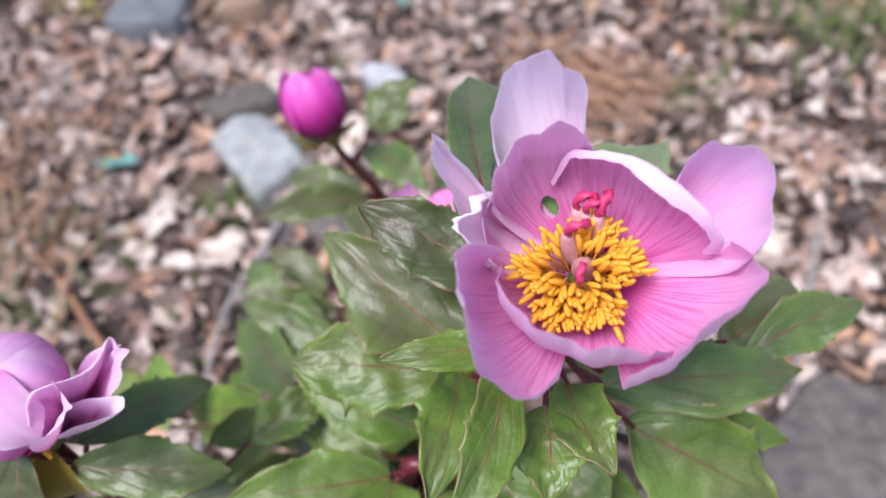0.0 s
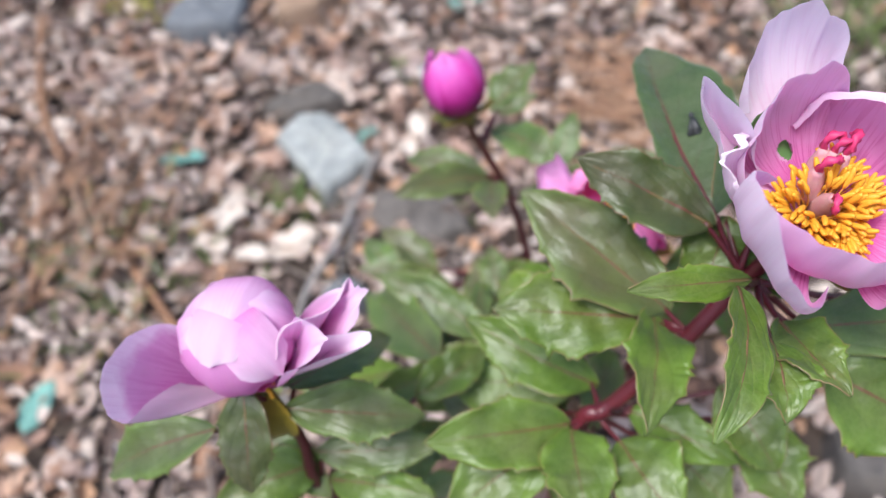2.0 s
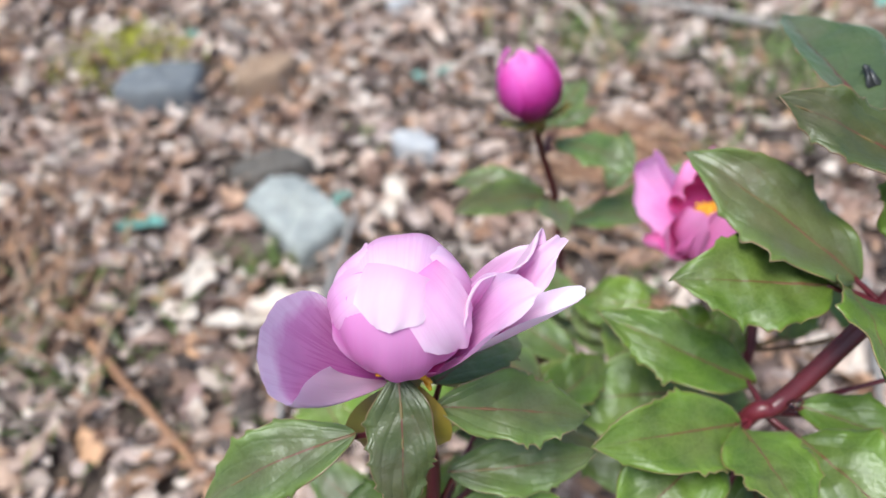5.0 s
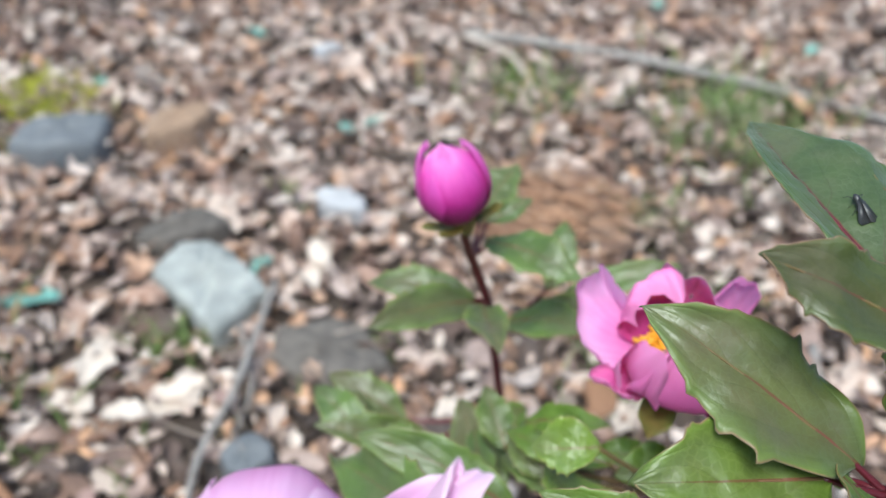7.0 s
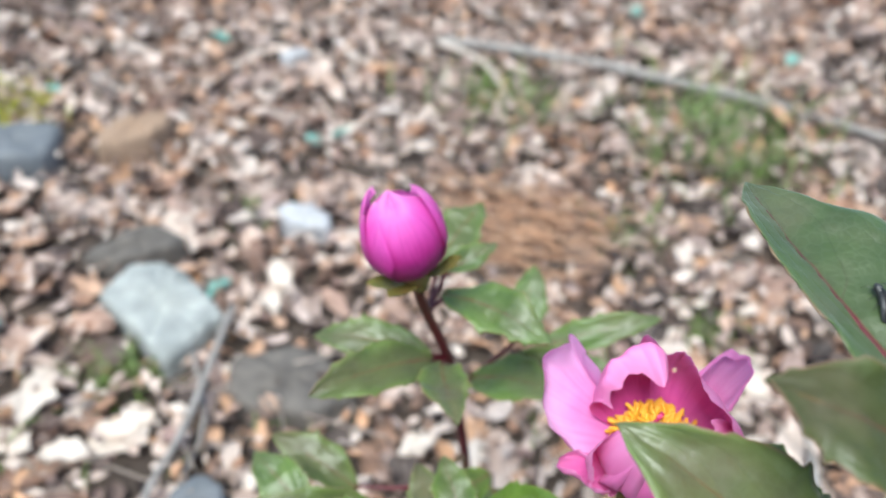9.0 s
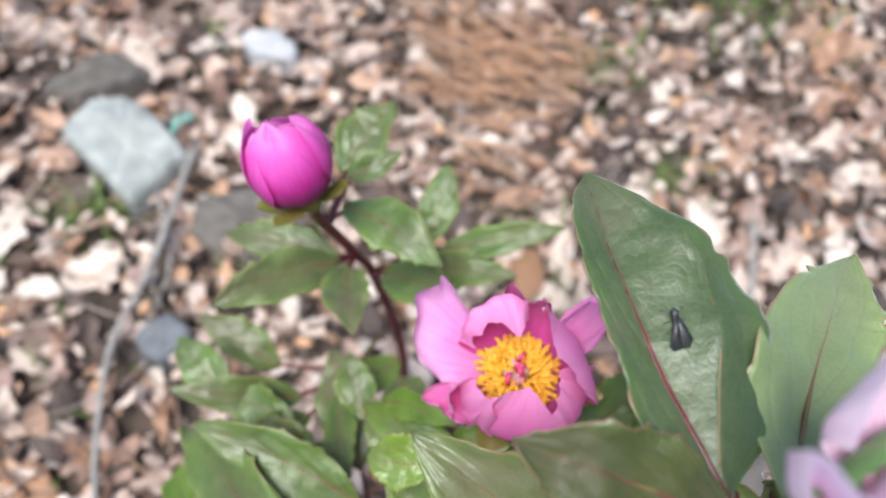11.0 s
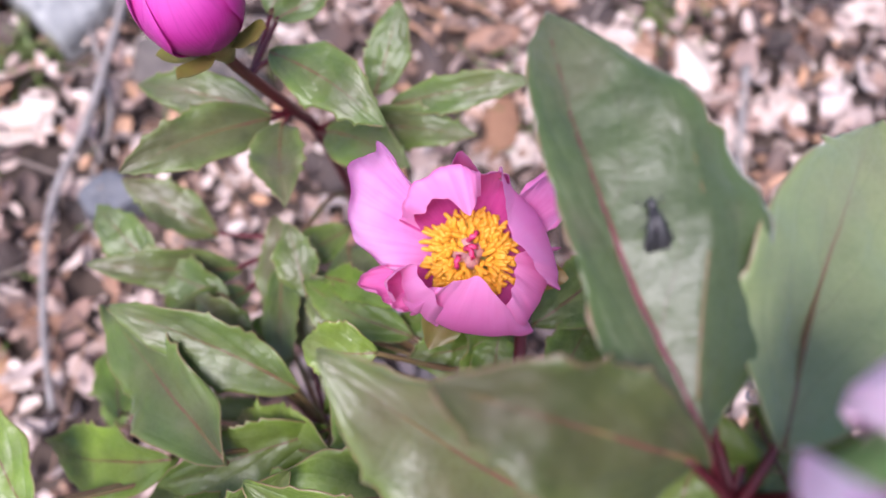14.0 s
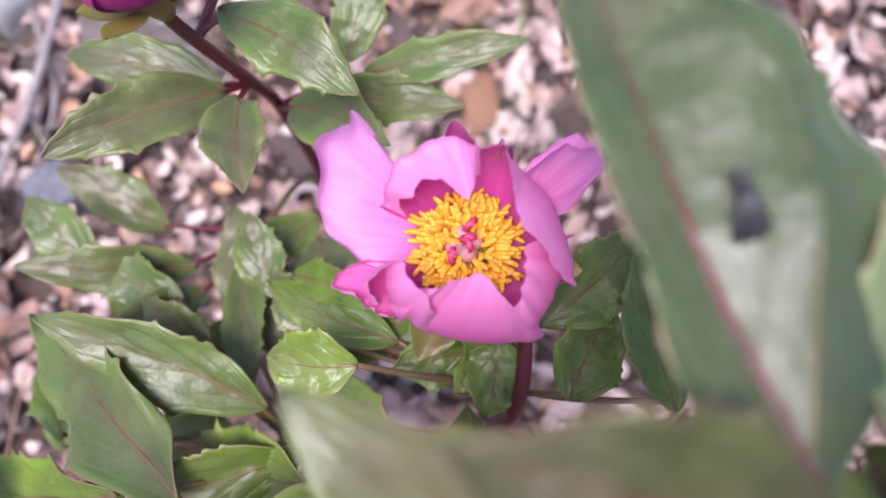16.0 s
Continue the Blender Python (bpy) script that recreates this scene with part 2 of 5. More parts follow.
SEPAL_FRESH = simple_material("sepal_fresh_green", (0.16, 0.36, 0.10), (0.22, 0.42, 0.14), 45, 0.45, 0.3, 0.0006, 0.3)
SEPAL_OLIVE = simple_material("sepal_olive", (0.22, 0.19, 0.02), (0.34, 0.19, 0.03), 40, 0.35)
ANTHER = simple_material("anther_yellow", (1.0, 0.60, 0.06), (1.0, 0.45, 0.03), 420, 0.45, 0.4, 0.0004, 0.3)
FILAMENT = simple_material("filament_red_yellow", (0.92, 0.55, 0.08), (0.80, 0.30, 0.08), 200, 0.5)
STIGMA = simple_material("stigma_crimson", (0.66, 0.05, 0.17), (0.46, 0.02, 0.11), 260, 0.5)
CARPEL = simple_material("carpel_greyish_pink", (0.66, 0.42, 0.40), (0.62, 0.26, 0.33), 220, 0.65)
SOIL = simple_material("soil_brown", (0.045, 0.032, 0.025), (0.095, 0.066, 0.05), 14, 0.9, 0.9, 0.006)
LITTER = litter_material("dry_leaf_litter", (0.0, (0.04, 0.030, 0.026)), (0.14, (0.085, 0.060, 0.052)), (0.24, (0.19, 0.13, 0.11)), (0.33, (0.34, 0.19, 0.12)), (0.40, (0.36, 0.275, 0.255)), (0.50, (0.56, 0.32, 0.18)), (0.58, (0.47, 0.37, 0.335)), (0.68, (0.56, 0.43, 0.365)), (0.80, (0.64, 0.535, 0.48)), (0.92, (0.69, 0.585, 0.51)), (1.0, (0.28, 0.18, 0.16)))
DRY_PALE = simple_material("dry_leaf_pale", (0.66, 0.57, 0.50), (0.52, 0.41, 0.33), 40, 0.7)
DRY_BROWN = simple_material("dry_frond_brown", (0.33, 0.17, 0.09), (0.22, 0.11, 0.06), 35, 0.75)
FERN = litter_material("dead_fern_brown", (0.0, (0.20, 0.11, 0.07)), (0.35, (0.36, 0.19, 0.11)), (0.7, (0.52, 0.30, 0.18)), (1.0, (0.42, 0.29, 0.21)))
STRAW = litter_material("dry_stems", (0.0, (0.16, 0.12, 0.10)), (0.4, (0.34, 0.27, 0.23)), (0.7, (0.50, 0.42, 0.36)), (1.0, (0.36, 0.20, 0.11)))
STONE = simple_material("stone_grey", (0.43, 0.44, 0.42), (0.19, 0.20, 0.195), 34, 0.8, 0.9, 0.006)
STONE_DARK = simple_material("stone_dark", (0.075, 0.064, 0.058), (0.17, 0.145, 0.125), 45, 0.75, 0.7, 0.003)
STONE_BLUE = simple_material("stone_blue_grey", (0.11, 0.12, 0.135), (0.18, 0.185, 0.195), 30, 0.7, 0.6, 0.003)
STONE_BROWN = simple_material("stone_brown", (0.33, 0.22, 0.15), (0.24, 0.16, 0.11), 30, 0.8, 0.7, 0.003)
STONE_WHITE = simple_material("stone_white", (0.46, 0.455, 0.47), (0.33, 0.32, 0.34), 30, 0.7, 0.5, 0.002)
TWIG = simple_material("twig_grey_brown", (0.34, 0.31, 0.29), (0.19, 0.165, 0.15), 70, 0.8, 0.7, 0.001)
TEAL = simple_material("lichen_teal", (0.20, 0.42, 0.36), (0.14, 0.30, 0.26), 60, 0.75)
GRASS = simple_material("grass_green", (0.12, 0.20, 0.04), (0.20, 0.24, 0.08), 40, 0.55, 0.2, 0.0005, 0.2)
MOSS = simple_material("moss_yellow_green", (0.40, 0.38, 0.03), (0.24, 0.26, 0.03), 60, 0.85, 0.8, 0.003)
WATER = Nodes("water_clear", 0.02).mat
WATER.node_tree.nodes["Principled BSDF"].inputs["Transmission Weight"].default_value = 1.0
WATER.node_tree.nodes["Principled BSDF"].inputs["IOR"].default_value = 1.33
FLY = simple_material("insect_dark", (0.02, 0.02, 0.022), (0.05, 0.05, 0.05), 300, 0.4)


# ---- building helpers ----
def part(name, mesh, material, parent, label=""):
    ob = new(name, mesh)
    if material and not mesh.materials:
        mesh.materials.append(material)
    ob.parent = parent
    if label:
        tagged(ob, label)
    return ob


def thing(name, place, label, category, group="", kind=""):
    ob = new(name)
    ob.empty_display_size = 0.02
    ob.location = place
    return tagged(ob, label, category, group, kind)


def mesh_of(name, verts, faces, uvs=None, smooth=True):
    me = bpy.data.meshes.new(name)
    me.from_pydata([tuple(v) for v in verts], [], [tuple(f) for f in faces])
    if uvs is not None:
        layer = me.uv_layers.new(name="UVMap")
        idx = np.empty(len(me.loops), dtype=np.int32)
        me.loops.foreach_get("vertex_index", idx)
        layer.data.foreach_set("uv", np.asarray(uvs, dtype=np.float32)[idx].ravel())
    if smooth:
        me.polygons.foreach_set("use_smooth", [True] * len(me.polygons))
    me.update()
    return me


def grid_faces(nu, nv, skip=()):
    return [(i * nv + j, i * nv + j + 1, (i + 1) * nv + j + 1, (i + 1) * nv + j)
            for i in range(nu - 1) for j in range(nv - 1) if (i, j) not in skip]


def unit(v):
    v = np.asarray(v, float)
    return v / np.linalg.norm(v)


def spline(points, count):
    """A smooth line through the points."""
    p = np.asarray(points, float)
    if len(p) == 2:
        return p[0] + np.linspace(0, 1, count)[:, None] * (p[1] - p[0])
    t = np.linspace(0, len(p) - 1, count)
    q = np.vstack([2 * p[0] - p[1], p, 2 * p[-1] - p[-2]])
    out = []
    for s in t:
        i = min(int(s), len(p) - 2)
        f = s - i
        a, b, c, d = q[i:i + 4]
        out.append(0.5 * (2 * b + (c - a) * f + (2 * a - 5 * b + 4 * c - d) * f * f + (3 * b - a - 3 * c + d) * f ** 3))
    return np.array(out)


def tube(points, radii, sides=8, count=14, bumpy=0.0):
    """Vertices and faces of a round tapering stalk along the points."""
    line = spline(points, count)
    rad = np.interp(np.linspace(0, 1, count), np.linspace(0, 1, len(radii)), radii)
    tang = np.gradient(line, axis=0)
    side = np.cross(tang[0], (0.3, 0.5, 0.8) if abs(unit(tang[0])[2]) > 0.9 else (0, 0, 1))
    verts, faces = [], []
    for i in range(count):
        t = unit(tang[i])
        side = unit(side - t * np.dot(side, t))
        other = np.cross(t, side)
        for k in range(sides):
            a = 2 * math.pi * k / sides
            r = rad[i] * (1 + bumpy * math.sin(7.3 * i + 2.1 * k))
            verts.append(line[i] + r * (math.cos(a) * side + math.sin(a) * other))
    for i in range(count - 1):
        for k in range(sides):
            n = (k + 1) % sides
            faces.append((i * sides + k, i * sides + n, (i + 1) * sides + n, (i + 1) * sides + k))
    faces.append(tuple(range(sides))[::-1])
    faces.append(tuple((count - 1) * sides + k for k in range(sides)))
    return verts, faces


def thicken(ob, depth):
    m = ob.modifiers.new("thickness", "SOLIDIFY")
    m.thickness, m.offset = depth, 0
    return ob


def blade(base, tip, width, up, bend, fold, wave, rng, nu=76, nv=15, fullness=0.85, teeth=0.07):
    """A lanceolate leaf blade from base to tip, unevenly toothed towards its tip: grid vertices, faces, uvs and its midrib line."""
    base, tip = np.asarray(base, float), np.asarray(tip, float)
    axis = tip - base
    length = np.linalg.norm(axis)
    a = axis / length
    n = unit(np.asarray(up, float) - a * np.dot(up, a))
    s = np.cross(a, n)
    ph = rng.uniform(0, 6.3, 4)
    sway = rng.uniform(-0.05, 0.05) * length
    skew = rng.uniform(-0.10, 0.10)
    notches = {}
    for sign in (-1, 1):
        count = rng.integers(4, 8)
        at = np.sort(rng.uniform(0.30, 0.95, count))
        notches[sign] = [(p, rng.uniform(0.4, 1.2) * (0.5 + 0.9 * p), rng.uniform(0.025, 0.055)) for p in at]
    droop = rng.uniform(0.02, 0.09) * length
    verts, uvs, rib = [], [], []
    for i in range(nu):
        u = i / (nu - 1)
        mid = base + axis * u + n * (bend * length * 4 * u * (1 - u) - droop * max(0.0, u - 0.72) ** 2 * 6) + s * sway * math.sin(math.pi * u)
        rib.append(mid)
        w = 0.5 * width * max(math.sin(math.pi * u ** fullness), 0.0) ** 0.85 + 0.0004
        bite = {sign: sum(d * max(0.0, 1 - ((p - u) / size if u < p else (u - p) / (0.35 * size))) for p, d, size in some) for sign, some in notches.items()}
        for j in range(nv):
            v = 2 * j / (nv - 1) - 1
            sign = -1 if v < 0 else 1
            edge = 1 + skew * sign * math.sin(math.pi * u) + teeth * (0.7 * math.sin(u * 17 + ph[1] + 2 * v) + 0.5 * math.sin(u * 9 + ph[0] * sign) + 2.4 * bite[sign] - 0.5) * abs(v) ** 3
            lift = (fold + 0.12 * math.sin(ph[3] + np.sign(v))) * abs(v) ** 1.3 * w + wave * width * (math.sin(u * 8 + ph[2] + 1.4 * np.sign(v)) + 0.5 * math.sin(u * 19 + ph[1] + 3 * np.sign(v))) * v * v
            pucker = 0.012 * width * math.sin(2 * math.pi * (u * 3.3 - abs(v) * 1.45 - v * v * 1.1)) * abs(v) * (1 - abs(v)) * 2.4
            crinkle = 0.045 * width * (noise.noise((u * 5 + ph[0] * 9, v * 2.2, ph[1])) + 0.5 * noise.noise((u * 11 + ph[2] * 9, v * 5, ph[3]))) * min(1.0, 6 * u * (1 - u))
            verts.append(mid + s * v * w * edge + n * (lift + pucker + crinkle))
            uvs.append((0.5 + 0.5 * v, u))
    return verts, grid_faces(nu, nv), uvs, rib


leaf_rng = np.random.default_rng(5)


def leaf(plant, node, base, tip, width, up=(-0.1, -0.45, 1), bend=None, fold=None, wave=None, material=None, fullness=0.85, stalk=None):
    """One leaflet of a plant with its midrib and its stalk from the node."""
    rng = leaf_rng
    o = np.array(plant.location)
    bend = rng.uniform(0.02, 0.09) if bend is None else bend
    fold = rng.uniform(0.10, 0.30) if fold is None else fold
    wave = rng.uniform(0.05, 0.10) if wave is None else wave
    v, f, uv, rib = blade(base, tip, width, up, bend, fold, wave, rng, fullness=fullness)
    ob = part("leaf", mesh_of("leaf", np.array(v) - o, f, uv), material or LEAF, plant)
    thicken(ob, 0.0005)
    line = np.array(rib)[::2]
    down = unit(np.asarray(up, float)) * 0.0003
    tv, tf = tube(line - o - down, [0.0010, 0.0007, 0.0004, 0.0002], 5, 18)
    part("midrib", mesh_of("midrib", tv, tf), STEM_GREEN, ob, "reddish midrib")
    if node is not None:
        node = np.array(node)
        b = np.array(base, float)
        if np.linalg.norm(b - node) > 0.004:
            mid = 0.5 * (node + b) + np.array((0, 0, -0.05 * np.linalg.norm(b - node)))
            tv, tf = tube(np.array([node, mid, b + 0.06 * (np.array(tip) - b)]) - o, [0.0017, 0.0014, 0.0011], 7, 10)
            part("leaf_stalk", mesh_of("leaf_stalk", tv, tf), stalk or STEM, plant)
    return ob


def lobed_leaf(plant, node, material, base, tip, up, raise_by, across, rib, left, right):
    """A large leaflet with a narrow half, a wide half that folds down along a second rib, and both reddish ribs.
    rib, left and right are (along, aside) in mm; gives back a function from (along, aside) to the world."""
    base, tip = np.array(base, float), np.array(tip, float)
    a = unit(tip - base)
    n = unit(np.array(up, float) - a * np.dot(up, a))
    side = np.cross(a, n)
    o = np.array(plant.location)

    def aside(line, y):
        xs, ys = zip(*line)
        return float(np.interp(y, xs, ys))

    def crease(y):
        return float(np.interp(y, [-6, 5, 28, 42, 60, 80, 104], [-8.8, -8.2, 1.3, 6.0, 9.5, 4.5, -7.3]))

    def world(y, x):
        mid, fold = aside(rib, y), crease(y)
        out = x - mid
        lift = 0.10 * abs(out) if out < 0 else 0.50 * min(out, fold - mid) - 0.10 * max(0.0, x - fold)
        lift += 0.5 * math.sin(y * 0.19 + 0.9 * math.copysign(1, out)) * (out / 14.0) ** 2 + 1.1 * noise.noise((y * 0.06, x * 0.10, 3.0)) + 0.5 * noise.noise((y * 0.17, x * 0.22, 8.0)) + 0.18 * noise.noise((y * 0.5, x * 0.6, 5.0))
        lift -= 3.0 * max(0.0, (y - 80) / 24) ** 2
        return base + n * (raise_by + lift / 1000) + a * y / 1000 + side * (across + x / 1000)

    nu, nv = 90, 12
    verts, uvs = [], []
    for i in range(nu):
        u = i / (nu - 1)
        y = -6 + 110 * u
        mid, fold = aside(rib, y), crease(y)
        ends = aside(left, y), aside(right, y)
        bite = 0.5 * math.sin(y * 0.31) + 0.4 * math.sin(y * 0.73 + 1) - 0.7 * max(0.0, 1 - abs(((y * 0.045) % 1.0) - 0.85) / 0.15)
        xs = [mid + (ends[0] - bite * min(1, 8 * u * (1 - u)) - mid) * (1 - k / nv) for k in range(nv)]
        fold = min(max(fold, mid + 0.05), mid + 0.8 * max(0.1, ends[1] - mid))
        xs += [mid + (fold - mid) * k / 8 for k in range(8)]
        xs += [fold + (ends[1] + bite * min(1, 8 * u * (1 - u)) - fold) * k / 8 for k in range(9)]
        wide = max(abs(ends[1] - mid), 0.3)
        for x in xs:
            verts.append(world(y, x))
            uvs.append((0.5 + 0.5 * ((x - mid) / wide if x > mid else (x - mid) / max(abs(ends[0] - mid), 0.3)), u))
    ob = part("leaf", mesh_of("leaf", np.array(verts) - o, grid_faces(nu, nv + 17), uvs), material, plant)
    thicken(ob, 0.0005)
    for line, radii, word in (([(y, aside(rib, y)) for y in range(-6, 100, 8)], [0.0011, 0.0008, 0.0005, 0.0003], "midrib"), ([(y, crease(y)) for y in range(3, 62, 6)], [0.0006, 0.0004, 0.0002], "side_rib")):
        tv, tf = tube(np.array([world(*q) - n * 0.0001 for q in line]) - o, radii, 6, 30)
        part(word, mesh_of(word, tv, tf), STEM_GREEN if word == "side_rib" else STEM, ob, "reddish rib")
    foot = world(-6, aside(rib, -6))
    tv, tf = tube(np.array([node, 0.5 * (np.array(node) + foot) - np.array((0, 0, 0.002)), foot]) - o, [0.0017, 0.0014, 0.0012], 7, 10)
    part("leaf_stalk", mesh_of("leaf_stalk", tv, tf), STEM, plant)
    return world


def stem(plant, points, radii, material=None):
    tv, tf = tube(np.array(points) - np.array(plant.location), radii, 10, 30)
    return part("stem", mesh_of("stem", tv, tf), material or STEM, plant)


def petal_mesh(azimuth, length, width, e0, e1, cup=0.25, tip=0.0, ruffle=0.05, blunt=0.55, r0=0.006, twist=0.0, seed=0, z0=0.0, point=0.0, nu=30, nv=27):
    """A petal in its flower's frame: it leaves the axis at the azimuth, climbs at e0 degrees at the base and e1 at the top,
    is cupped across by cup, curls by tip degrees along its last quarter; its rim rolls outwards unevenly."""
    rng = np.random.default_rng(seed)
    ph = rng.uniform(0, 6.3, 6)
    az = radians(azimuth)
    out, up = np.array((math.cos(az), math.sin(az), 0)), np.array((0, 0, 1.0))
    side = np.array((-math.sin(az), math.cos(az), 0))
    fine = np.linspace(0, 1, 61)
    angle = np.radians(e0 + (e1 - e0) * fine + tip * np.maximum(0, (fine - 0.7) / 0.3) ** 2)
    dirs = np.cos(angle)[:, None] * out + np.sin(angle)[:, None] * up
    line = out * r0 + up * z0 + np.vstack([np.zeros(3), np.cumsum(dirs[1:] * length / 60, axis=0)])
    verts, uvs = [], []
    for i in range(nu):
        for j in range(nv):
            v = 2 * j / (nv - 1) - 1
            u0 = i / (nu - 1)
            u = u0 * (1 - 0.2 * abs(v) ** 2.4)
            e = np.interp(u, fine, angle)
            pos = np.array([np.interp(u, fine, line[:, q]) for q in range(3)])
            d = out * math.cos(e) + up * math.sin(e)
            inward = -out * math.sin(e) + up * math.cos(e)
            grow = min(1.0, 0.16 + 1.02 * u ** 0.8)
            late = max(0.0, u - blunt)
            w = 0.5 * width * grow * math.sqrt(max(0.0, 1 - (late / (1.16 - blunt)) ** 2.6))
            w *= 1 - point * (late / (1 - blunt)) ** 1.4
            a = radians(twist) * u
            bend = cup * w * v * v * (0.4 + 0.8 * u)
            wav = math.sin(3.2 * v + ph[0]) * 0.5 + math.sin(7 * v + 5 * u + ph[1]) * 0.28 + 0.2 * math.sin(13 * v + 3 * u + ph[2])
            crease = 0.12 * math.sin(17 * v + ph[5]) * u * (1 - u)
            sway = ruffle * width * (u * u * wav + crease)
            sway -= 0.05 * length * max(0.0, (u0 - 0.78) / 0.22) ** 2 * (0.5 + 0.5 * math.sin(2.7 * v + ph[3]) + 0.3 * math.sin(6.1 * v + ph[4]))
            back = ruffle * width * max(0.0, u0 - 0.8) * 5 * (0.5 * math.sin(9 * v + ph[3]) + 0.22 * math.sin(23 * v + ph[4]) + 0.15 * math.sin(41 * v + ph[2]))
            s2 = side * math.cos(a) + inward * math.sin(a)
            i2 = inward * math.cos(a) - side * math.sin(a)
            verts.append(pos + s2 * v * w * (1 - 0.28 * abs(cup) * v * v) + i2 * (bend + sway) + d * back * 0.6)
            uvs.append((0.5 + 0.5 * v, u0))
    return mesh_of("petal", verts, grid_faces(nu, nv), uvs)


def globe_petal(centre, radii, azimuth, elevation, half_length, half_width, lift, seed, first=0.35, nu=30, nv=27, crumple=1.0, sharp=2.6):
    """A petal that hugs a globe, about the direction azimuth, elevation, and runs upwards over it; lift opens its rim outwards."""
    rng = np.random.default_rng(seed)
    ph = rng.uniform(0, 6.3, 4)
    a, e = radians(azimuth), radians(elevation)
    c = np.array((math.cos(e) * math.cos(a), math.cos(e) * math.sin(a), math.sin(e)))
    t = np.array((-math.sin(e) * math.cos(a), -math.sin(e) * math.sin(a), math.cos(e)))
    s = np.cross(c, t)
    verts, uvs = [], []
    for i in range(nu):
        for j in range(nv):
            v, u0 = 2 * j / (nv - 1) - 1, i / (nu - 1)
            u = u0 * (1 - 0.26 * abs(v) ** 2.2) + u0 ** 3 * min(1.0, crumple) * (0.02 * math.sin(9 * v + ph[0]) + 0.010 * math.sin(23 * v + ph[3]))
            along = radians(half_length) * (2 * u - 1)
            wide = radians(half_width) * min(1.0, first + (1.25 - first) * u ** 0.8) * math.sqrt(max(0.0, 1 - (max(0.0, u - 0.55) / 0.54) ** sharp))
            d = c * math.cos(along) + t * math.sin(along)
            d = d * math.cos(v * wide) + s * math.sin(v * wide)
            r = 1 + lift * u0 ** 4 * (0.7 + 0.5 * math.sin(2.3 * v + ph[3])) + crumple * (0.03 * math.sin(5 * v + 4 * u + ph[1]) * u * u + 0.012 * math.sin(13 * v + 3 * u + ph[2]) * u) - 0.025 * v * v
            verts.append(np.array(centre) + r * d * np.array(radii))
            uvs.append((0.5 + 0.5 * v, u0))
    return mesh_of("petal", verts, grid_faces(nu, nv), uvs)


def rim_petal(rim, belly=0.9, low=0.12, roll=0.003, seed=0, base=0.5, ruffle=0.0012, holes=(), nu=30, nv=33):
    """A petal from the flower's heart to a rim through a few points (azimuth in degrees, radius and height in mm);
    belly (a factor, or mm) swells it outwards, low keeps its foot flat, roll turns its rim out."""
    ph = np.random.default_rng(seed).uniform(0, 6.3, 8)
    knots = [np.array((r * math.cos(radians(a)), r * math.sin(radians(a)), h)) / 1000 for a, r, h in rim]
    line = spline(knots, nv)
    cut = 0.84 if abs(roll) > 0.0004 else 1.0
    verts, uvs = [], []
    for i in range(nu):
        for j in range(nv):
            u, v = i / (nu - 1), 2 * j / (nv - 1) - 1
            end = np.array(line[j])
            out = unit(np.array((end[0], end[1], 0)))
            end = end * (1 + 0.010 * math.sin(7 * v + ph[0]) + 0.008 * math.sin(17 * v + ph[1]) + 0.0035 * math.sin(43 * v + ph[6]))
            mid = line[nv // 2]
            heart = unit(np.array((mid[0], mid[1], 0)) * (1 - base) / (np.linalg.norm(mid[:2]) + 1e-6) + out * base) * 0.006
            knee = out * (belly / 1000 if belly > 5 else belly * math.hypot(end[0], end[1])) + np.array((0, 0, end[2] * low))
            q = min(1.0, u / cut)
            pos = heart * (1 - q) ** 2 + knee * 2 * q * (1 - q) + end * q * q
            wav = math.sin(4.1 * v + ph[2]) + 0.6 * math.sin(8.3 * v + 5 * u + ph[3]) + 0.4 * math.sin(15 * v + 4 * u + ph[4]) + 0.3 * math.sin(27 * v - 6 * u + ph[6]) * math.sin(9 * u + ph[7])
            late = max(0.0, (u - cut) / 0.16)
            turn = roll * (0.75 + 0.4 * math.sin(3.1 * v + ph[5]) + 0.2 * math.sin(7.7 * v + ph[7]))
            pos = pos + out * (ruffle * wav * u + turn * late) + np.array((0, 0, -0.35 * abs(turn) * late * late))
            verts.append(pos)
            uvs.append((0.5 + 0.5 * v, u))
    skip = {(i, j) for i in range(nu - 1) for j in range(nv - 1) for hu, hv, hr in holes if (i / nu - hu) ** 2 + (j / nv - hv) ** 2 < hr * hr}
    return mesh_of("petal", verts, grid_faces(nu, nv, skip), uvs)


def lined(me, inner, outer, depth=0.0002):
    """Gives a petal its two faces: the inner one towards the flower's axis, the paler outer one behind it."""
    n = len(me.vertices)
    co = np.empty(n * 3)
    me.vertices.foreach_get("co", co)
    co = co.reshape(-1, 3)
    nor = np.array([v.normal[:] for v in me.vertices])
    if (nor[:, :2] * co[:, :2]).sum() < 0:
        nor = -nor
    uv = [None] * n
    data = me.uv_layers[0].data
    faces = [tuple(p.vertices) for p in me.polygons]
    for p in me.polygons:
        for k in p.loop_indices:
            uv[me.loops[k].vertex_index] = tuple(data[k].uv)
    uv = [q or (0.5, 0.5) for q in uv]
    both = mesh_of("petal", np.vstack([co, co + nor * depth]), faces + [tuple(i + n for i in q[::-1]) for q in faces], uv + uv)
    both.materials.append(inner)
    both.materials.append(outer)
    both.polygons.foreach_set("material_index", [0] * len(faces) + [1] * len(faces))
    return both


def frame_of(place, axis, right):
    z = Vector(axis).normalized()
    x = Vector(right)
    x = (x - z * x.dot(z)).normalized()
    y = z.cross(x)
    m = Matrix((x, y, z)).transposed().to_4x4()
    m.translation = place
    return m


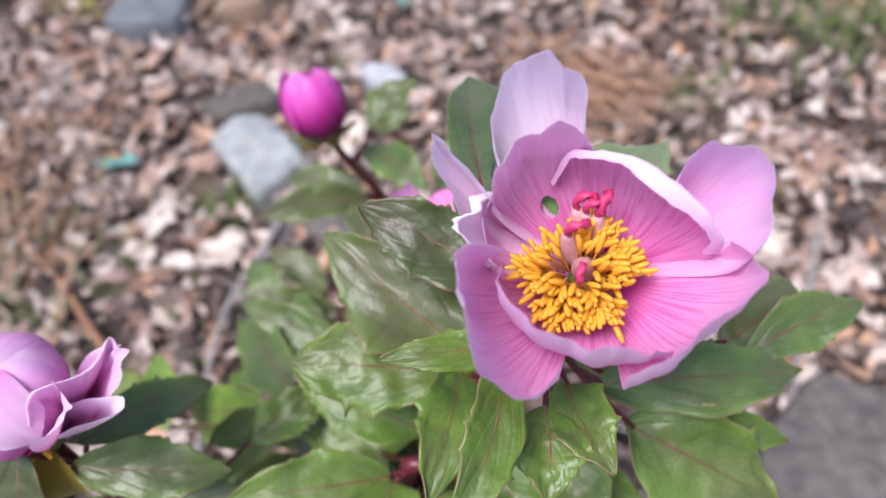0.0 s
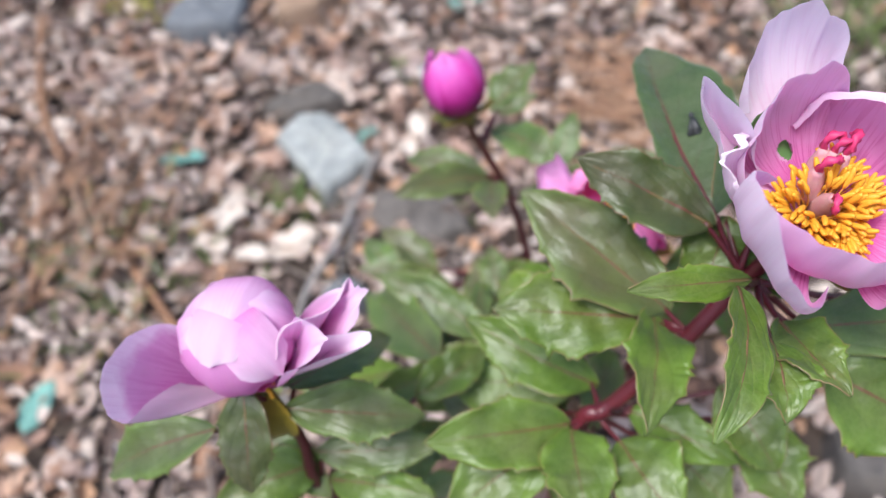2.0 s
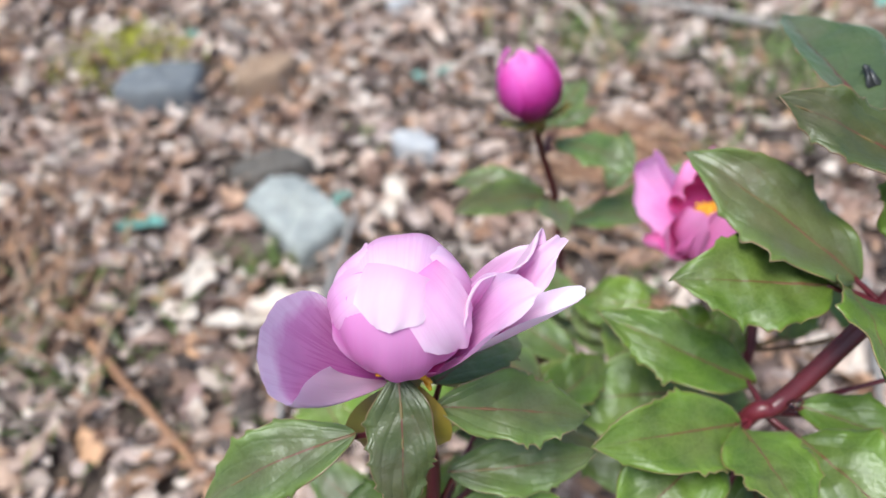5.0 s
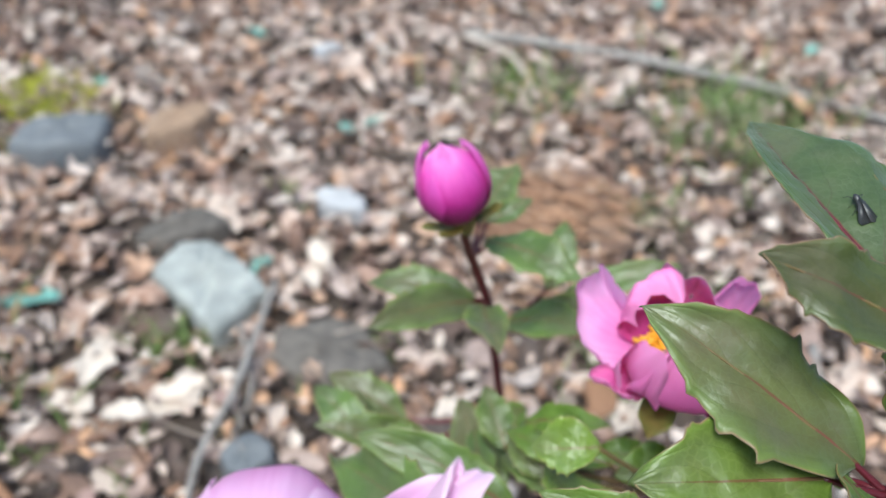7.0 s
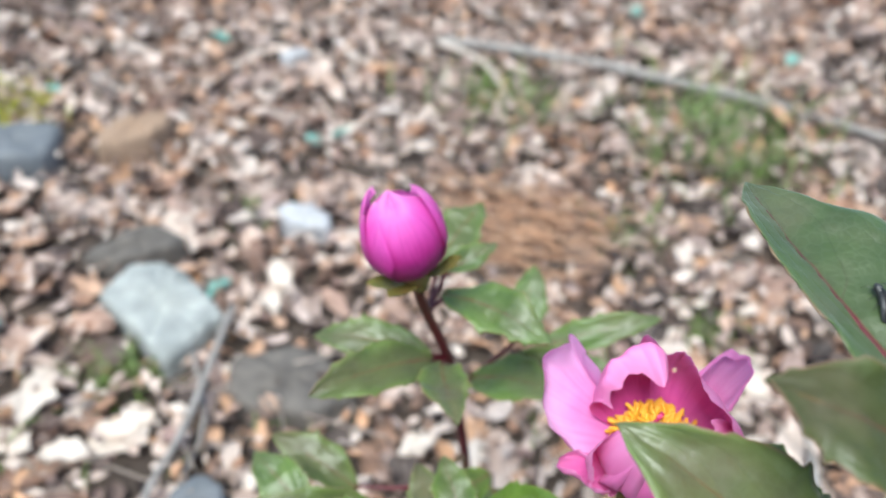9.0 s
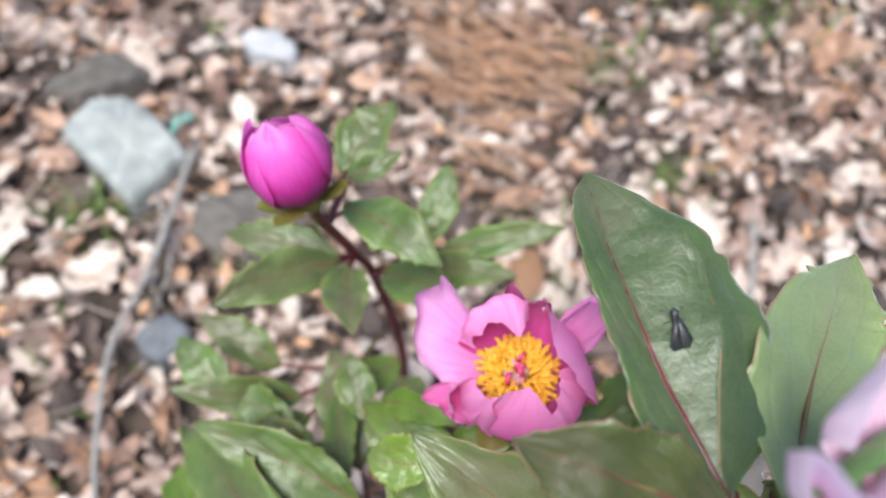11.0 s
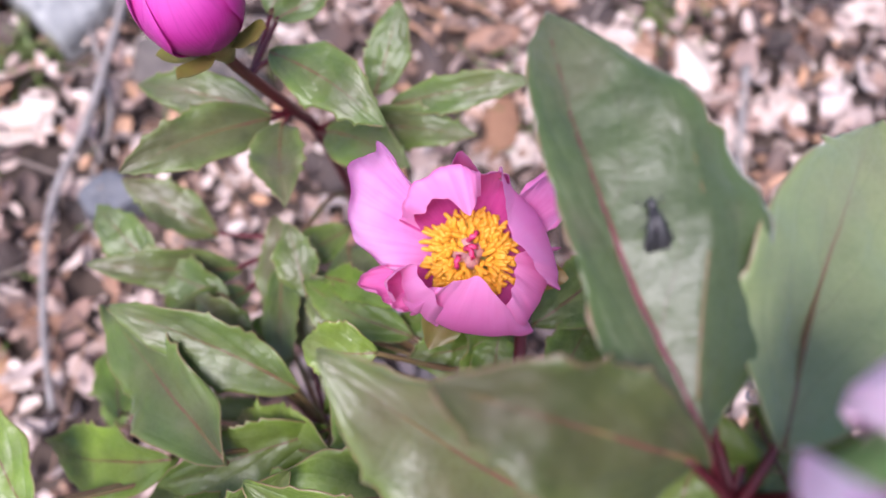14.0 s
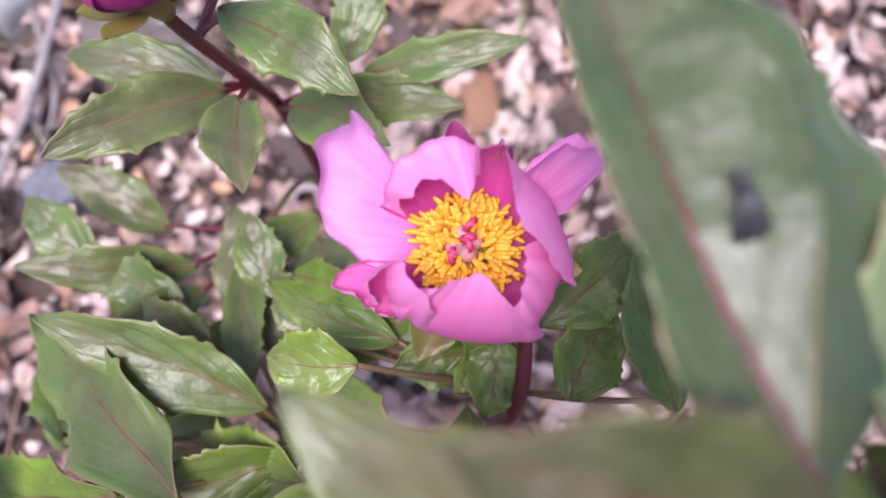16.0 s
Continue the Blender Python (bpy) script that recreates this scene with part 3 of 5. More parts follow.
def flower_base(plant, place, axis, right, radius=0.009):
    """The green receptacle of a flower, which carries its petals and stamens."""
    rings = [(0.35, -0.012), (0.7, -0.007), (1.0, -0.002), (0.95, 0.001), (0.4, 0.003)]
    verts, faces = [], []
    for r, z in rings:
        for k in range(12):
            a = 2 * math.pi * k / 12
            verts.append((radius * r * math.cos(a), radius * r * math.sin(a), z))
    for i in range(len(rings) - 1):
        for k in range(12):
            faces.append((i * 12 + k, i * 12 + (k + 1) % 12, (i + 1) * 12 + (k + 1) % 12, (i + 1) * 12 + k))
    faces.append(tuple(range(12))[::-1])
    faces.append(tuple(len(rings) * 12 - 12 + k for k in range(12)))
    ob = part("flower", mesh_of("flower", verts, faces), SEPAL, plant)
    ob.matrix_local = Matrix.Translation(plant.location).inverted() @ frame_of(place, axis, right)
    return ob


def stamen_mesh(length, bow, anther, rng):
    """A thread with a swollen yellow anther, along +z and bowing to +x."""
    pts = [(0, 0, 0), (bow * 0.35, 0, length * 0.55), (bow, 0, length)]
    v, f = tube(pts, [0.00035, 0.0003, 0.0003], 5, 7)
    d = unit((bow * 0.9 + rng.uniform(-0.002, 0.002), rng.uniform(-0.002, 0.002), length * 0.45))
    a = np.array(pts[-1])
    v2, f2 = tube([a - d * anther * 0.1, a + d * anther * 0.25, a + d * anther * 0.7 + np.array((0.0006, 0, -0.0003)), a + d * anther + np.array((0.001, 0, -0.0008))], [0.0006, 0.00105, 0.00105, 0.0006], 7, 9)
    me = mesh_of("stamen", list(v) + list(v2), list(f) + [tuple(i + len(v) for i in q) for q in f2])
    me.materials.append(FILAMENT)
    me.materials.append(ANTHER)
    me.polygons.foreach_set("material_index", [0] * len(f) + [1] * len(f2))
    return me


def stamens(flower, count, inner, outer, reach, low, high, seed, anther=0.0065, shift=(0.0, 0.0, 0.0), gap=None):
    """A dense ring of stamens: they leave the base between the radii and splay to the reach."""
    rng = np.random.default_rng(seed)
    shapes = [stamen_mesh(rng.uniform(low, high), rng.uniform(0.001, 0.005), anther * rng.uniform(0.85, 1.15), rng) for _ in range(10)]
    for k in range(count):
        a = k * 2.39996 + rng.uniform(-0.2, 0.2)
        q = math.sqrt((k + 0.5) / count)
        if gap and q > 0.45 and abs((math.degrees(a) - gap[0] + 180) % 360 - 180) < gap[1]:
            continue
        if gap:
            a += 0.16 * math.sin(6 * a + seed) + 0.10 * math.sin(11 * a)
        r = inner + (outer - inner) * q
        lean = math.degrees(math.atan2(reach * (0.06 + 0.94 * q), 0.5 * (low + high))) * (0.92 + (0.22 if gap else 0.06) * math.sin(5 * a + 2 * seed)) * rng.uniform(0.55, 1.25)
        ob = part("stamen", shapes[k % len(shapes)], None, flower)
        ob.matrix_local = Matrix.Translation(shift) @ Matrix.Rotation(a, 4, "Z") @ Matrix.Translation((r, 0, 0.002)) @ Matrix.Rotation(radians(lean), 4, "Y") @ Matrix.Rotation(rng.uniform(-1.3, 1.3), 4, "Z") @ Matrix.Scale(1.08 - 0.2 * q + rng.uniform(-0.07, 0.07), 4)


def carpel(flower, azimuth, lean, height, curl, scale=1.0, shift=(0.0, 0.0, 0.0)):
    """A downy carpel with a curled crimson stigma."""
    v, f = tube([(0, 0, 0), (0, 0, height * 0.5), (0.001, 0, height)], [0.0036 * scale, 0.0046 * scale, 0.0034 * scale, 0.0013 * scale], 9, 12)
    m = Matrix.Translation(shift) @ Matrix.Rotation(radians(azimuth), 4, "Z") @ Matrix.Translation((0.0035 * scale, 0, 0.002)) @ Matrix.Rotation(radians(lean), 4, "Y") @ Matrix.Rotation(azimuth * 1.7, 4, "Z")
    h = height
    pts = [(0.0008, 0, h * 0.96), (0.0014, 0, h + 0.0035 * scale), (0.0038 * scale, 0.0006, h + 0.0052 * scale), (0.0060 * scale, 0.0014, h + 0.0034 * scale), (0.0062 * scale, curl + 0.001, h + 0.0014 * scale)]
    v2, f2 = tube(pts, [0.0010 * scale, 0.0012 * scale, 0.0012 * scale, 0.0008 * scale], 7, 20, 0.42)
    me = mesh_of("carpel", list(v) + list(v2), list(f) + [tuple(i + len(v) for i in q) for q in f2])
    me.materials.append(CARPEL)
    me.materials.append(STIGMA)
    me.polygons.foreach_set("material_index", [0] * len(f) + [1] * len(f2))
    ob = part("carpel", me, None, flower, "downy grey-pink carpel with a crimson stigma")
    ob.matrix_local = m


def sepal(flower, azimuth, length, width, e0, e1, seed, z0=-0.006, material=None):
    me = petal_mesh(azimuth, length, width, e0, e1, 0.3, 0, 0.03, 0.35, 0.004, seed=seed, z0=z0, point=0.5, nu=14, nv=9)
    return part("sepal", me, material or SEPAL, flower, "small green sepal tinged with red")


# ---- ground ----
def height(x, y):
    return 0.012 * noise.noise((x * 3.1, y * 3.1, 0.3)) + 0.006 * noise.noise((x * 11, y * 11, 4.0))


def ground():
    """One sheet: fine near the plants, coarse to the horizon."""
    xs = np.concatenate([-np.geomspace(400, 1.6, 14), np.linspace(-1.4, 2.0, 90), np.geomspace(2.2, 400, 14)])
    ys = np.concatenate([-np.geomspace(400, 1.2, 14), np.linspace(-1.0, 2.8, 100), np.geomspace(3.0, 400, 14)])
    verts = [(x, y, height(x, y)) for x in xs for y in ys]
    me = mesh_of("ground", verts, grid_faces(len(xs), len(ys)))
    me.flip_normals()
    me.materials.append(SOIL)
    return tagged(new("ground", me), "brown woodland soil under dry leaf litter", "ground", kind="structure")


ground()


def litter_batch(rng, x, y, size, lift, tilt, shape):
    """One dry leaf: a curled blade with a lobed or smooth outline."""
    nu, nv = 9, 5
    w = size * rng.uniform(0.36, 0.66)
    curl, roll = rng.uniform(-0.7, 0.8), rng.uniform(-0.9, 0.9)
    lobes = rng.uniform(0.15, 0.42) if shape else 0.04
    ph = rng.uniform(0, 6.3)
    m = Euler((rng.normal(0, tilt), rng.normal(0, tilt), rng.uniform(0, 6.3))).to_matrix()
    out = []
    for i in range(nu):
        u = i / (nu - 1)
        ww = 0.5 * w * (math.sin(math.pi * min(0.97, 0.06 + 0.9 * u)) ** 0.7) * (1 + lobes * math.sin(u * 16 + ph))
        for j in range(nv):
            v = 2 * j / (nv - 1) - 1
            p = Vector((size * (u - 0.5), v * ww, curl * size * (u - 0.5) ** 2 + roll * ww * v * v + 0.03 * size * math.sin(9 * u + 4 * v + ph)))
            p = m @ p
            out.append((p.x + x, p.y + y, p.z + lift + height(x, y)))
    return out, nu, nv


def litter():
    """The joined carpet of dry leaves."""
    rng = np.random.default_rng(11)
    verts, faces = [], []
    cell = 0.0185
    for gx in np.arange(-1.45, 2.15, cell):
        for gy in np.arange(-0.65, 2.65, cell):
            far = max(0, gy - 1.5)
            edge = min(gx + 1.45, 2.15 - gx, gy + 0.65, 2.65 - gy) + 0.25 * noise.noise((gx * 2, gy * 2, 4))
            if rng.random() > 0.04 + edge / 0.4:
                continue
            if rng.random() < 0.26 + 0.08 * far:
                continue
            x, y = gx + rng.uniform(-0.015, 0.015), gy + rng.uniform(-0.015, 0.015)
            clump = noise.noise((x * 5, y * 5, 9))
            size = rng.choice([0.022, 0.036, 0.052, 0.072], p=[0.44, 0.36, 0.165, 0.035]) * rng.uniform(0.8, 1.25)
            v, nu, nv = litter_batch(rng, x, y, size, rng.uniform(0.001, 0.026) + 0.006 * clump, 0.42, rng.random() < 0.5)
            k = len(verts)
            verts += v
            faces += [(a + k, b + k, c + k, d + k) for a, b, c, d in grid_faces(nu, nv)]
    me = mesh_of("leaf_litter", verts, faces)
    me.materials.append(LITTER)
    tagged(new("leaf_litter", me), "dry beige and brown fallen leaves covering the soil", "leaf litter", kind="stuff")


def fragments():
    """Crumbs of broken leaf strewn over the carpet, and thin dry stems among them."""
    rng = np.random.default_rng(31)
    verts, faces = [], []
    for _ in range(5500):
        x, y = rng.uniform(-0.95, 1.25), 0.15 + 1.75 * rng.random() ** 1.1
        size = rng.uniform(0.010, 0.027)
        m = Euler((rng.normal(0, 0.5), rng.normal(0, 0.5), rng.uniform(0, 6.3))).to_matrix()
        z, k, w = height(x, y) + rng.uniform(0.012, 0.036), len(verts), rng.uniform(0.35, 0.8)
        for i in range(4):
            for j in range(3):
                p = m @ Vector((size * (i / 3 - 0.5), size * w * (j / 2 - 0.5) * (0.4, 1.0, 0.9, 0.3)[i] * rng.uniform(0.7, 1.2), size * rng.uniform(-0.10, 0.10) + 0.25 * size * (j - 1) ** 2))
                verts.append((p.x + x, p.y + y, p.z + z))
        faces += [(a + k, b + k, c + k, d + k) for a, b, c, d in grid_faces(4, 3)]
    me = mesh_of("leaf_fragments", verts, faces)
    me.materials.append(LITTER)
    tagged(new("leaf_fragments", me), "small broken crumbs of dry leaf on the litter", "leaf litter", kind="stuff")
    verts, faces = [], []
    for _ in range(650):
        x, y = rng.uniform(-0.9, 1.2), 0.2 + 1.6 * rng.random()
        a, size, k = rng.uniform(0, 6.3), rng.uniform(0.03, 0.12), len(verts)
        d = np.array((math.cos(a), math.sin(a), rng.normal(0, 0.12)))
        s = np.array((-d[1], d[0], 0)) * rng.uniform(0.0006, 0.0016)
        bow = rng.normal(0, 0.12)
        for i in range(6):
            u = i / 5 - 0.5
            p = np.array((x, y, height(x, y) + 0.034)) + d * size * u + np.array((-d[1], d[0], 0)) * bow * size * u * u
            verts += [p - s, p + s, p + np.array((0, 0, 2.0 * np.linalg.norm(s)))]
        for i in range(5):
            q = k + 3 * i
            faces += [(q, q + 3, q + 5, q + 2), (q + 2, q + 5, q + 4, q + 1), (q + 1, q + 4, q + 3, q)]
    me = mesh_of("dry_stems", verts, faces)
    me.materials.append(STRAW)
    tagged(new("dry_stems", me), "thin dry stems and needles strewn over the litter", "dry stems", kind="stuff")


litter()
fragments()


def stone(outline, tall, material, label, seed, tilt=(0.0, 0.0)):
    """An angular stone sunk in the litter: its worn top follows the outline (x, y) on the ground; tilt is its rise along x and y."""
    ring = np.array(outline, float)
    centre = ring.mean(0)
    ring = ring - centre
    closed = np.vstack([ring, ring[:1]])
    along = np.concatenate([[0], np.cumsum(np.linalg.norm(np.diff(closed, axis=0), axis=1))])
    steps = np.linspace(0, along[-1], 73)[:-1]
    edge = np.stack([np.interp(steps, along, closed[:, k]) for k in (0, 1)], 1)
    edge = 0.25 * np.roll(edge, 1, axis=0) + 0.5 * edge + 0.25 * np.roll(edge, -1, axis=0)
    size = np.linalg.norm(edge, axis=1).mean()
    verts, levels = [], [(1.10, -0.35), (1.07, 0.15), (1.03, 0.55), (0.99, 0.82), (0.94, 0.95), (0.84, 1.0), (0.68, 1.01), (0.5, 1.02), (0.32, 1.03), (0.14, 1.03)]
    for grow, rise in levels:
        for x, y in edge:
            p = Vector((x / size, y / size, rise * 0.8 + seed))
            chip = 0.07 * noise.noise(p * 1.7) + 0.045 * noise.noise(p * 4.5) + 0.02 * noise.noise(p * 13)
            top = tall * rise * (1 + 0.16 * noise.noise(p * 1.3) + 0.10 * noise.noise(p * 4) + 0.05 * noise.noise(p * 11)) + tilt[0] * x + tilt[1] * y
            verts.append((x * grow * (1 + chip), y * grow * (1 + chip), top))
    m = len(edge)
    faces = [(i * m + k, i * m + (k + 1) % m, (i + 1) * m + (k + 1) % m, (i + 1) * m + k) for i in range(len(levels) - 1) for k in range(m)]
    faces.append(tuple((len(levels) - 1) * m + k for k in range(m)))
    me = mesh_of("stone", verts, faces)
    me.materials.append(material)
    ob = new("stone", me)
    ob.location = (centre[0], centre[1], height(centre[0], centre[1]) + 0.006)
    return tagged(ob, label, "stone")


def lump(x, y, sx, sy, turn, seed, count=7):
    """The outline of a broken stone about a place."""
    rng = np.random.default_rng(seed)
    a = np.sort(np.linspace(0, 2 * math.pi, count, endpoint=False) + rng.uniform(-0.3, 0.3, count))
    r = rng.uniform(0.85, 1.12, count)
    c, q = math.cos(radians(turn)), math.sin(radians(turn))
    return [(x + c * sx * k * math.cos(t) - q * sy * k * math.sin(t), y + q * sx * k * math.cos(t) + c * sy * k * math.sin(t)) for t, k in zip(a, r)]


stone([(-0.285, 0.905), (-0.262, 0.858), (-0.240, 0.838), (-0.212, 0.790), (-0.172, 0.818), (-0.140, 0.845), (-0.160, 0.885), (-0.185, 0.922), (-0.215, 0.945), (-0.255, 0.940)], 0.042, STONE, "large pale grey angular stone lying in dry leaves", 3, (-0.05, 0.10))
stone(lump(-0.075, 0.735, 0.085, 0.055, -25, 8), 0.030, STONE_DARK, "dark flat stone lying in dry leaves", 8)
stone(lump(-0.248, 0.998, 0.075, 0.032, 8, 12), 0.036, STONE_DARK, "dark brown stone behind the pale stone", 12)
stone(lump(-0.445, 1.262, 0.080, 0.062, 5, 17), 0.052, STONE_BLUE, "blue-grey rough stone lying in dry leaves", 17)
stone(lump(-0.258, 1.270, 0.075, 0.034, 26, 21), 0.052, STONE_BROWN, "long brown stone lying in dry leaves", 21)
stone(lump(-0.022, 1.024, 0.042, 0.028, -30, 25), 0.034, STONE_WHITE, "small whitish pebble lying in dry leaves", 25)
stone(lump(-0.177, 0.602, 0.030, 0.026, 20, 29), 0.038, STONE_BLUE, "small dark blue pebble beside a twig", 29)
stone(lump(0.440, 0.345, 0.105, 0.080, 30, 33, 6), 0.040, STONE_DARK, "dark flat slab lying in dry leaves", 33)
stone(lump(0.02, 1.52, 0.03, 0.022, 0, 37), 0.030, STONE_WHITE, "small pale pebble lying in dry leaves", 37)


def twig(points, r0, r1, label, material=None):
    pts = [(x, y, z + height(x, y)) for x, y, z in points]
    v, f = tube(pts, [r0, r1], 7, 26, 0.10)
    ob = new("twig", mesh_of("twig", v, f))
    ob.data.materials.append(material or TWIG)
    return tagged(ob, label, "twig")


twig([(-0.130, 0.86, 0.036), (-0.155, 0.782, 0.042), (-0.188, 0.682, 0.044), (-0.220, 0.623, 0.044), (-0.236, 0.56, 0.043), (-0.244, 0.47, 0.042), (-0.240, 0.40, 0.040)], 0.0048, 0.003, "bent grey twig lying on dry leaves")
twig([(-0.18, 0.80, 0.03), (-0.17, 0.70, 0.026), (-0.20, 0.62, 0.026)], 0.003, 0.002, "thin grey twig lying on dry leaves")
twig([(0.30, 1.53, 0.03), (0.52, 1.417, 0.035), (0.71, 1.29, 0.035), (0.90, 1.15, 0.03), (1.05, 0.98, 0.03)], 0.011, 0.007, "long grey dead branch on dry leaves")
twig([(0.30, 1.52, 0.03), (0.36, 1.40, 0.04), (0.37, 1.26, 0.03)], 0.006, 0.003, "pale dead twig on dry leaves", DRY_PALE)
twig([(-0.775, 1.33, 0.03), (-0.70, 1.06, 0.035), (-0.60, 0.86, 0.03)], 0.007, 0.004, "long brown stick on dry leaves", DRY_BROWN)
twig([(-0.47, 0.68, 0.03), (-0.39, 0.57, 0.03), (-0.31, 0.46, 0.03)], 0.006, 0.004, "brown stick on dry leaves", DRY_BROWN)
twig([(0.52, 0.62, 0.028), (0.44, 0.46, 0.03), (0.39, 0.36, 0.028)], 0.006, 0.003, "straight brown twig on dry leaves")


def dry_leaf(x, y, size, turn, material, label, seed, lobed=True):
    rng = np.random.default_rng(seed)
    v, f, uv, rib = blade((-size / 2, 0, 0), (size / 2, 0, 0), size * 0.5, (0, 0, 1), rng.uniform(-0.05, 0.12), rng.uniform(-0.2, 0.35), 0.08, rng, 16, 9, 1.0, 0.22 if lobed else 0.05)
    ob = new("fallen_leaf", mesh_of("fallen_leaf", v, f, uv))
    ob.data.materials.append(material)
    ob.matrix_world = pose(x, y, height(x, y) + 0.028, rng.uniform(-14, 14), rng.uniform(-14, 14), turn)
    thicken(ob, 0.0006)
    return tagged(ob, label, "dry leaf", "fallen leaves")


dry_leaf(-0.345, 0.775, 0.085, 70, DRY_PALE, "pale lobed dry leaf on the litter", 1)
dry_leaf(-0.365, 0.725, 0.07, 130, DRY_PALE, "pale lobed dry leaf on the litter", 2)
dry_leaf(-0.258, 0.705, 0.085, 20, DRY_PALE, "pale lobed dry leaf on the litter", 3)
dry_leaf(-0.310, 0.690, 0.06, 160, DRY_PALE, "pale dry leaf on the litter", 4)
dry_leaf(-0.083, 0.866, 0.05, 100, DRY_PALE, "pale dry leaf on the litter", 5)
dry_leaf(0.457, 0.630, 0.075, 95, DRY_PALE, "pale narrow dry leaf on the litter", 6, False)
dry_leaf(0.10, 0.59, 0.06, 40, DRY_PALE, "pale dry leaf beneath the plants", 7)
dry_leaf(0.05, 0.62, 0.05, 10, DRY_PALE, "pale dry leaf beneath the plants", 8)
dry_leaf(-0.07, 0.91, 0.06, 100, DRY_PALE, "pale dry leaf on the litter", 9, False)
dry_leaf(0.222, 0.600, 0.085, 60, DRY_BROWN, "curled brown dry leaf behind the plants", 10)
dry_leaf(0.245, 0.570, 0.06, 140, DRY_PALE, "pale dry leaf beneath the plants", 11)
for k, (x, y) in enumerate([(-0.435, 0.892), (-0.146, 0.904), (0.014, 1.23), (-0.114, 1.61), (0.06, 1.24), (-0.555, 0.487), (0.78, 1.62), (-0.40, 1.46), (1.0, 1.35)]):
    dry_leaf(x, y, 0.07 if k in (0, 5) else 0.048, 50 * k, TEAL, "small teal lichen-covered dry leaf on the litter", 20 + k, False)


def frond_heap():
    """Dead brown fern strands in a loose heap."""
    rng = np.random.default_rng(31)
    verts, faces = [], []
    for k in range(360):
        if k < 230:
            q = rng.random() ** 0.7
            a = rng.normal(-0.55, 0.35)
            cx, cy = 0.40 - 0.20 * q + rng.normal(0, 0.03), 0.925 + rng.normal(0, 0.02 + 0.07 * q)
        else:
            cx, cy = rng.normal(-0.56, 0.07), rng.normal(0.82, 0.10)
            a = rng.normal(1.5, 0.4)
        length = rng.uniform(0.03, 0.10)
        d = np.array((math.cos(a), math.sin(a), rng.normal(0, 0.12))) * length / 2
        c = np.array((cx, cy, height(cx, cy) + rng.uniform(0.02, 0.05)))
        v, f = tube([c - d, c + np.array((0, 0, rng.uniform(0, 0.012))), c + d], [0.0010, 0.0024, 0.0008], 4, 5)
        n = len(verts)
        verts += list(v)
        faces += [tuple(i + n for i in q) for q in f]
    me = mesh_of("dead_fern", verts, faces)
    me.materials.append(FERN)
    tagged(new("dead_fern", me), "heap of dead brown fern fronds on the litter", "dead fern", kind="stuff")


frond_heap()


def grass(x, y, count, spread, tall, label, material, seed, name="grass_tuft"):
    rng = np.random.default_rng(seed)
    verts, faces = [], []
    for _ in range(count):
        bx, by = x + rng.normal(0, spread), y + rng.normal(0, spread)
        a, h = rng.uniform(0, 6.3), tall * rng.uniform(0.5, 1.1)
        lean = rng.uniform(0.3, 1.1) * h
        d = np.array((math.cos(a), math.sin(a), 0))
        s = np.array((-math.sin(a), math.cos(a), 0)) * rng.uniform(0.0018, 0.004)
        z = height(bx, by)
        k = len(verts)
        for i in range(6):
            u = i / 5
            p = np.array((bx, by, z)) + d * lean * u * u + np.array((0, 0, h * (u - 0.35 * u * u)))
            verts += [p - s * (1 - u), p + s * (1 - u) + 1e-5]
        faces += [(k + 2 * i, k + 2 * i + 1, k + 2 * i + 3, k + 2 * i + 2) for i in range(5)]
    me = mesh_of(name, verts, faces)
    me.materials.append(material)
    tagged(new(name, me), label, "grass", kind="stuff")


grass(-0.262, 0.80, 130, 0.022, 0.05, "small green grass tuft beside the pale stone", GRASS, 1)
grass(0.70, 1.05, 160, 0.08, 0.11, "thin green grass blades among dry leaves", GRASS, 2)
grass(0.34, 1.30, 110, 0.06, 0.10, "thin green grass blades among dry leaves", GRASS, 3)
grass(-0.52, 0.72, 110, 0.07, 0.08, "thin green grass blades among dry leaves", GRASS, 4)
grass(-0.52, 1.40, 900, 0.055, 0.055, "yellow-green moss clump beside a stone", MOSS, 5, "moss_clump")
grass(0.43, 0.91, 80, 0.03, 0.06, "fresh green seedlings among dry leaves", GRASS, 6)
grass(0.71, 1.19, 200, 0.09, 0.12, "thin green grass blades among dry leaves", GRASS, 8)
grass(0.42, 1.28, 90, 0.05, 0.07, "thin green grass blades among dry leaves", GRASS, 9)
grass(-0.096, 1.066, 60, 0.025, 0.04, "small green seedlings among dry leaves", GRASS, 10)
grass(-0.06, 0.70, 70, 0.03, 0.05, "small green seedlings among dry leaves", GRASS, 11)
grass(0.46, 0.71, 60, 0.02, 0.05, "small green seedlings among dry leaves", GRASS, 12)
grass(-0.31, 0.58, 22, 0.05, 0.05, "thin green grass blades among dry leaves", GRASS, 13)
grass(0.25, 0.62, 20, 0.05, 0.07, "thin green grass blades beneath the plants", GRASS, 7)


# ---- the flower stems ----
plant_open = thing("peony_plant", (0.02, 0.25, 0.0), "peony stem with a wide open pale pink flower", "peony", "peony stems")
plant_drooping = thing("peony_plant", (-0.06, 0.27, 0.0), "peony stem with a fading pink flower, petals drooping", "peony", "peony stems")
plant_cup = thing("peony_plant", (0.05, 0.31, 0.0), "peony stem with a cup-shaped rose pink flower", "peony", "peony stems")
plant_bud = thing("peony_plant", (0.06, 0.47, 0.0), "peony stem with a closed magenta bud", "peony", "peony stems")

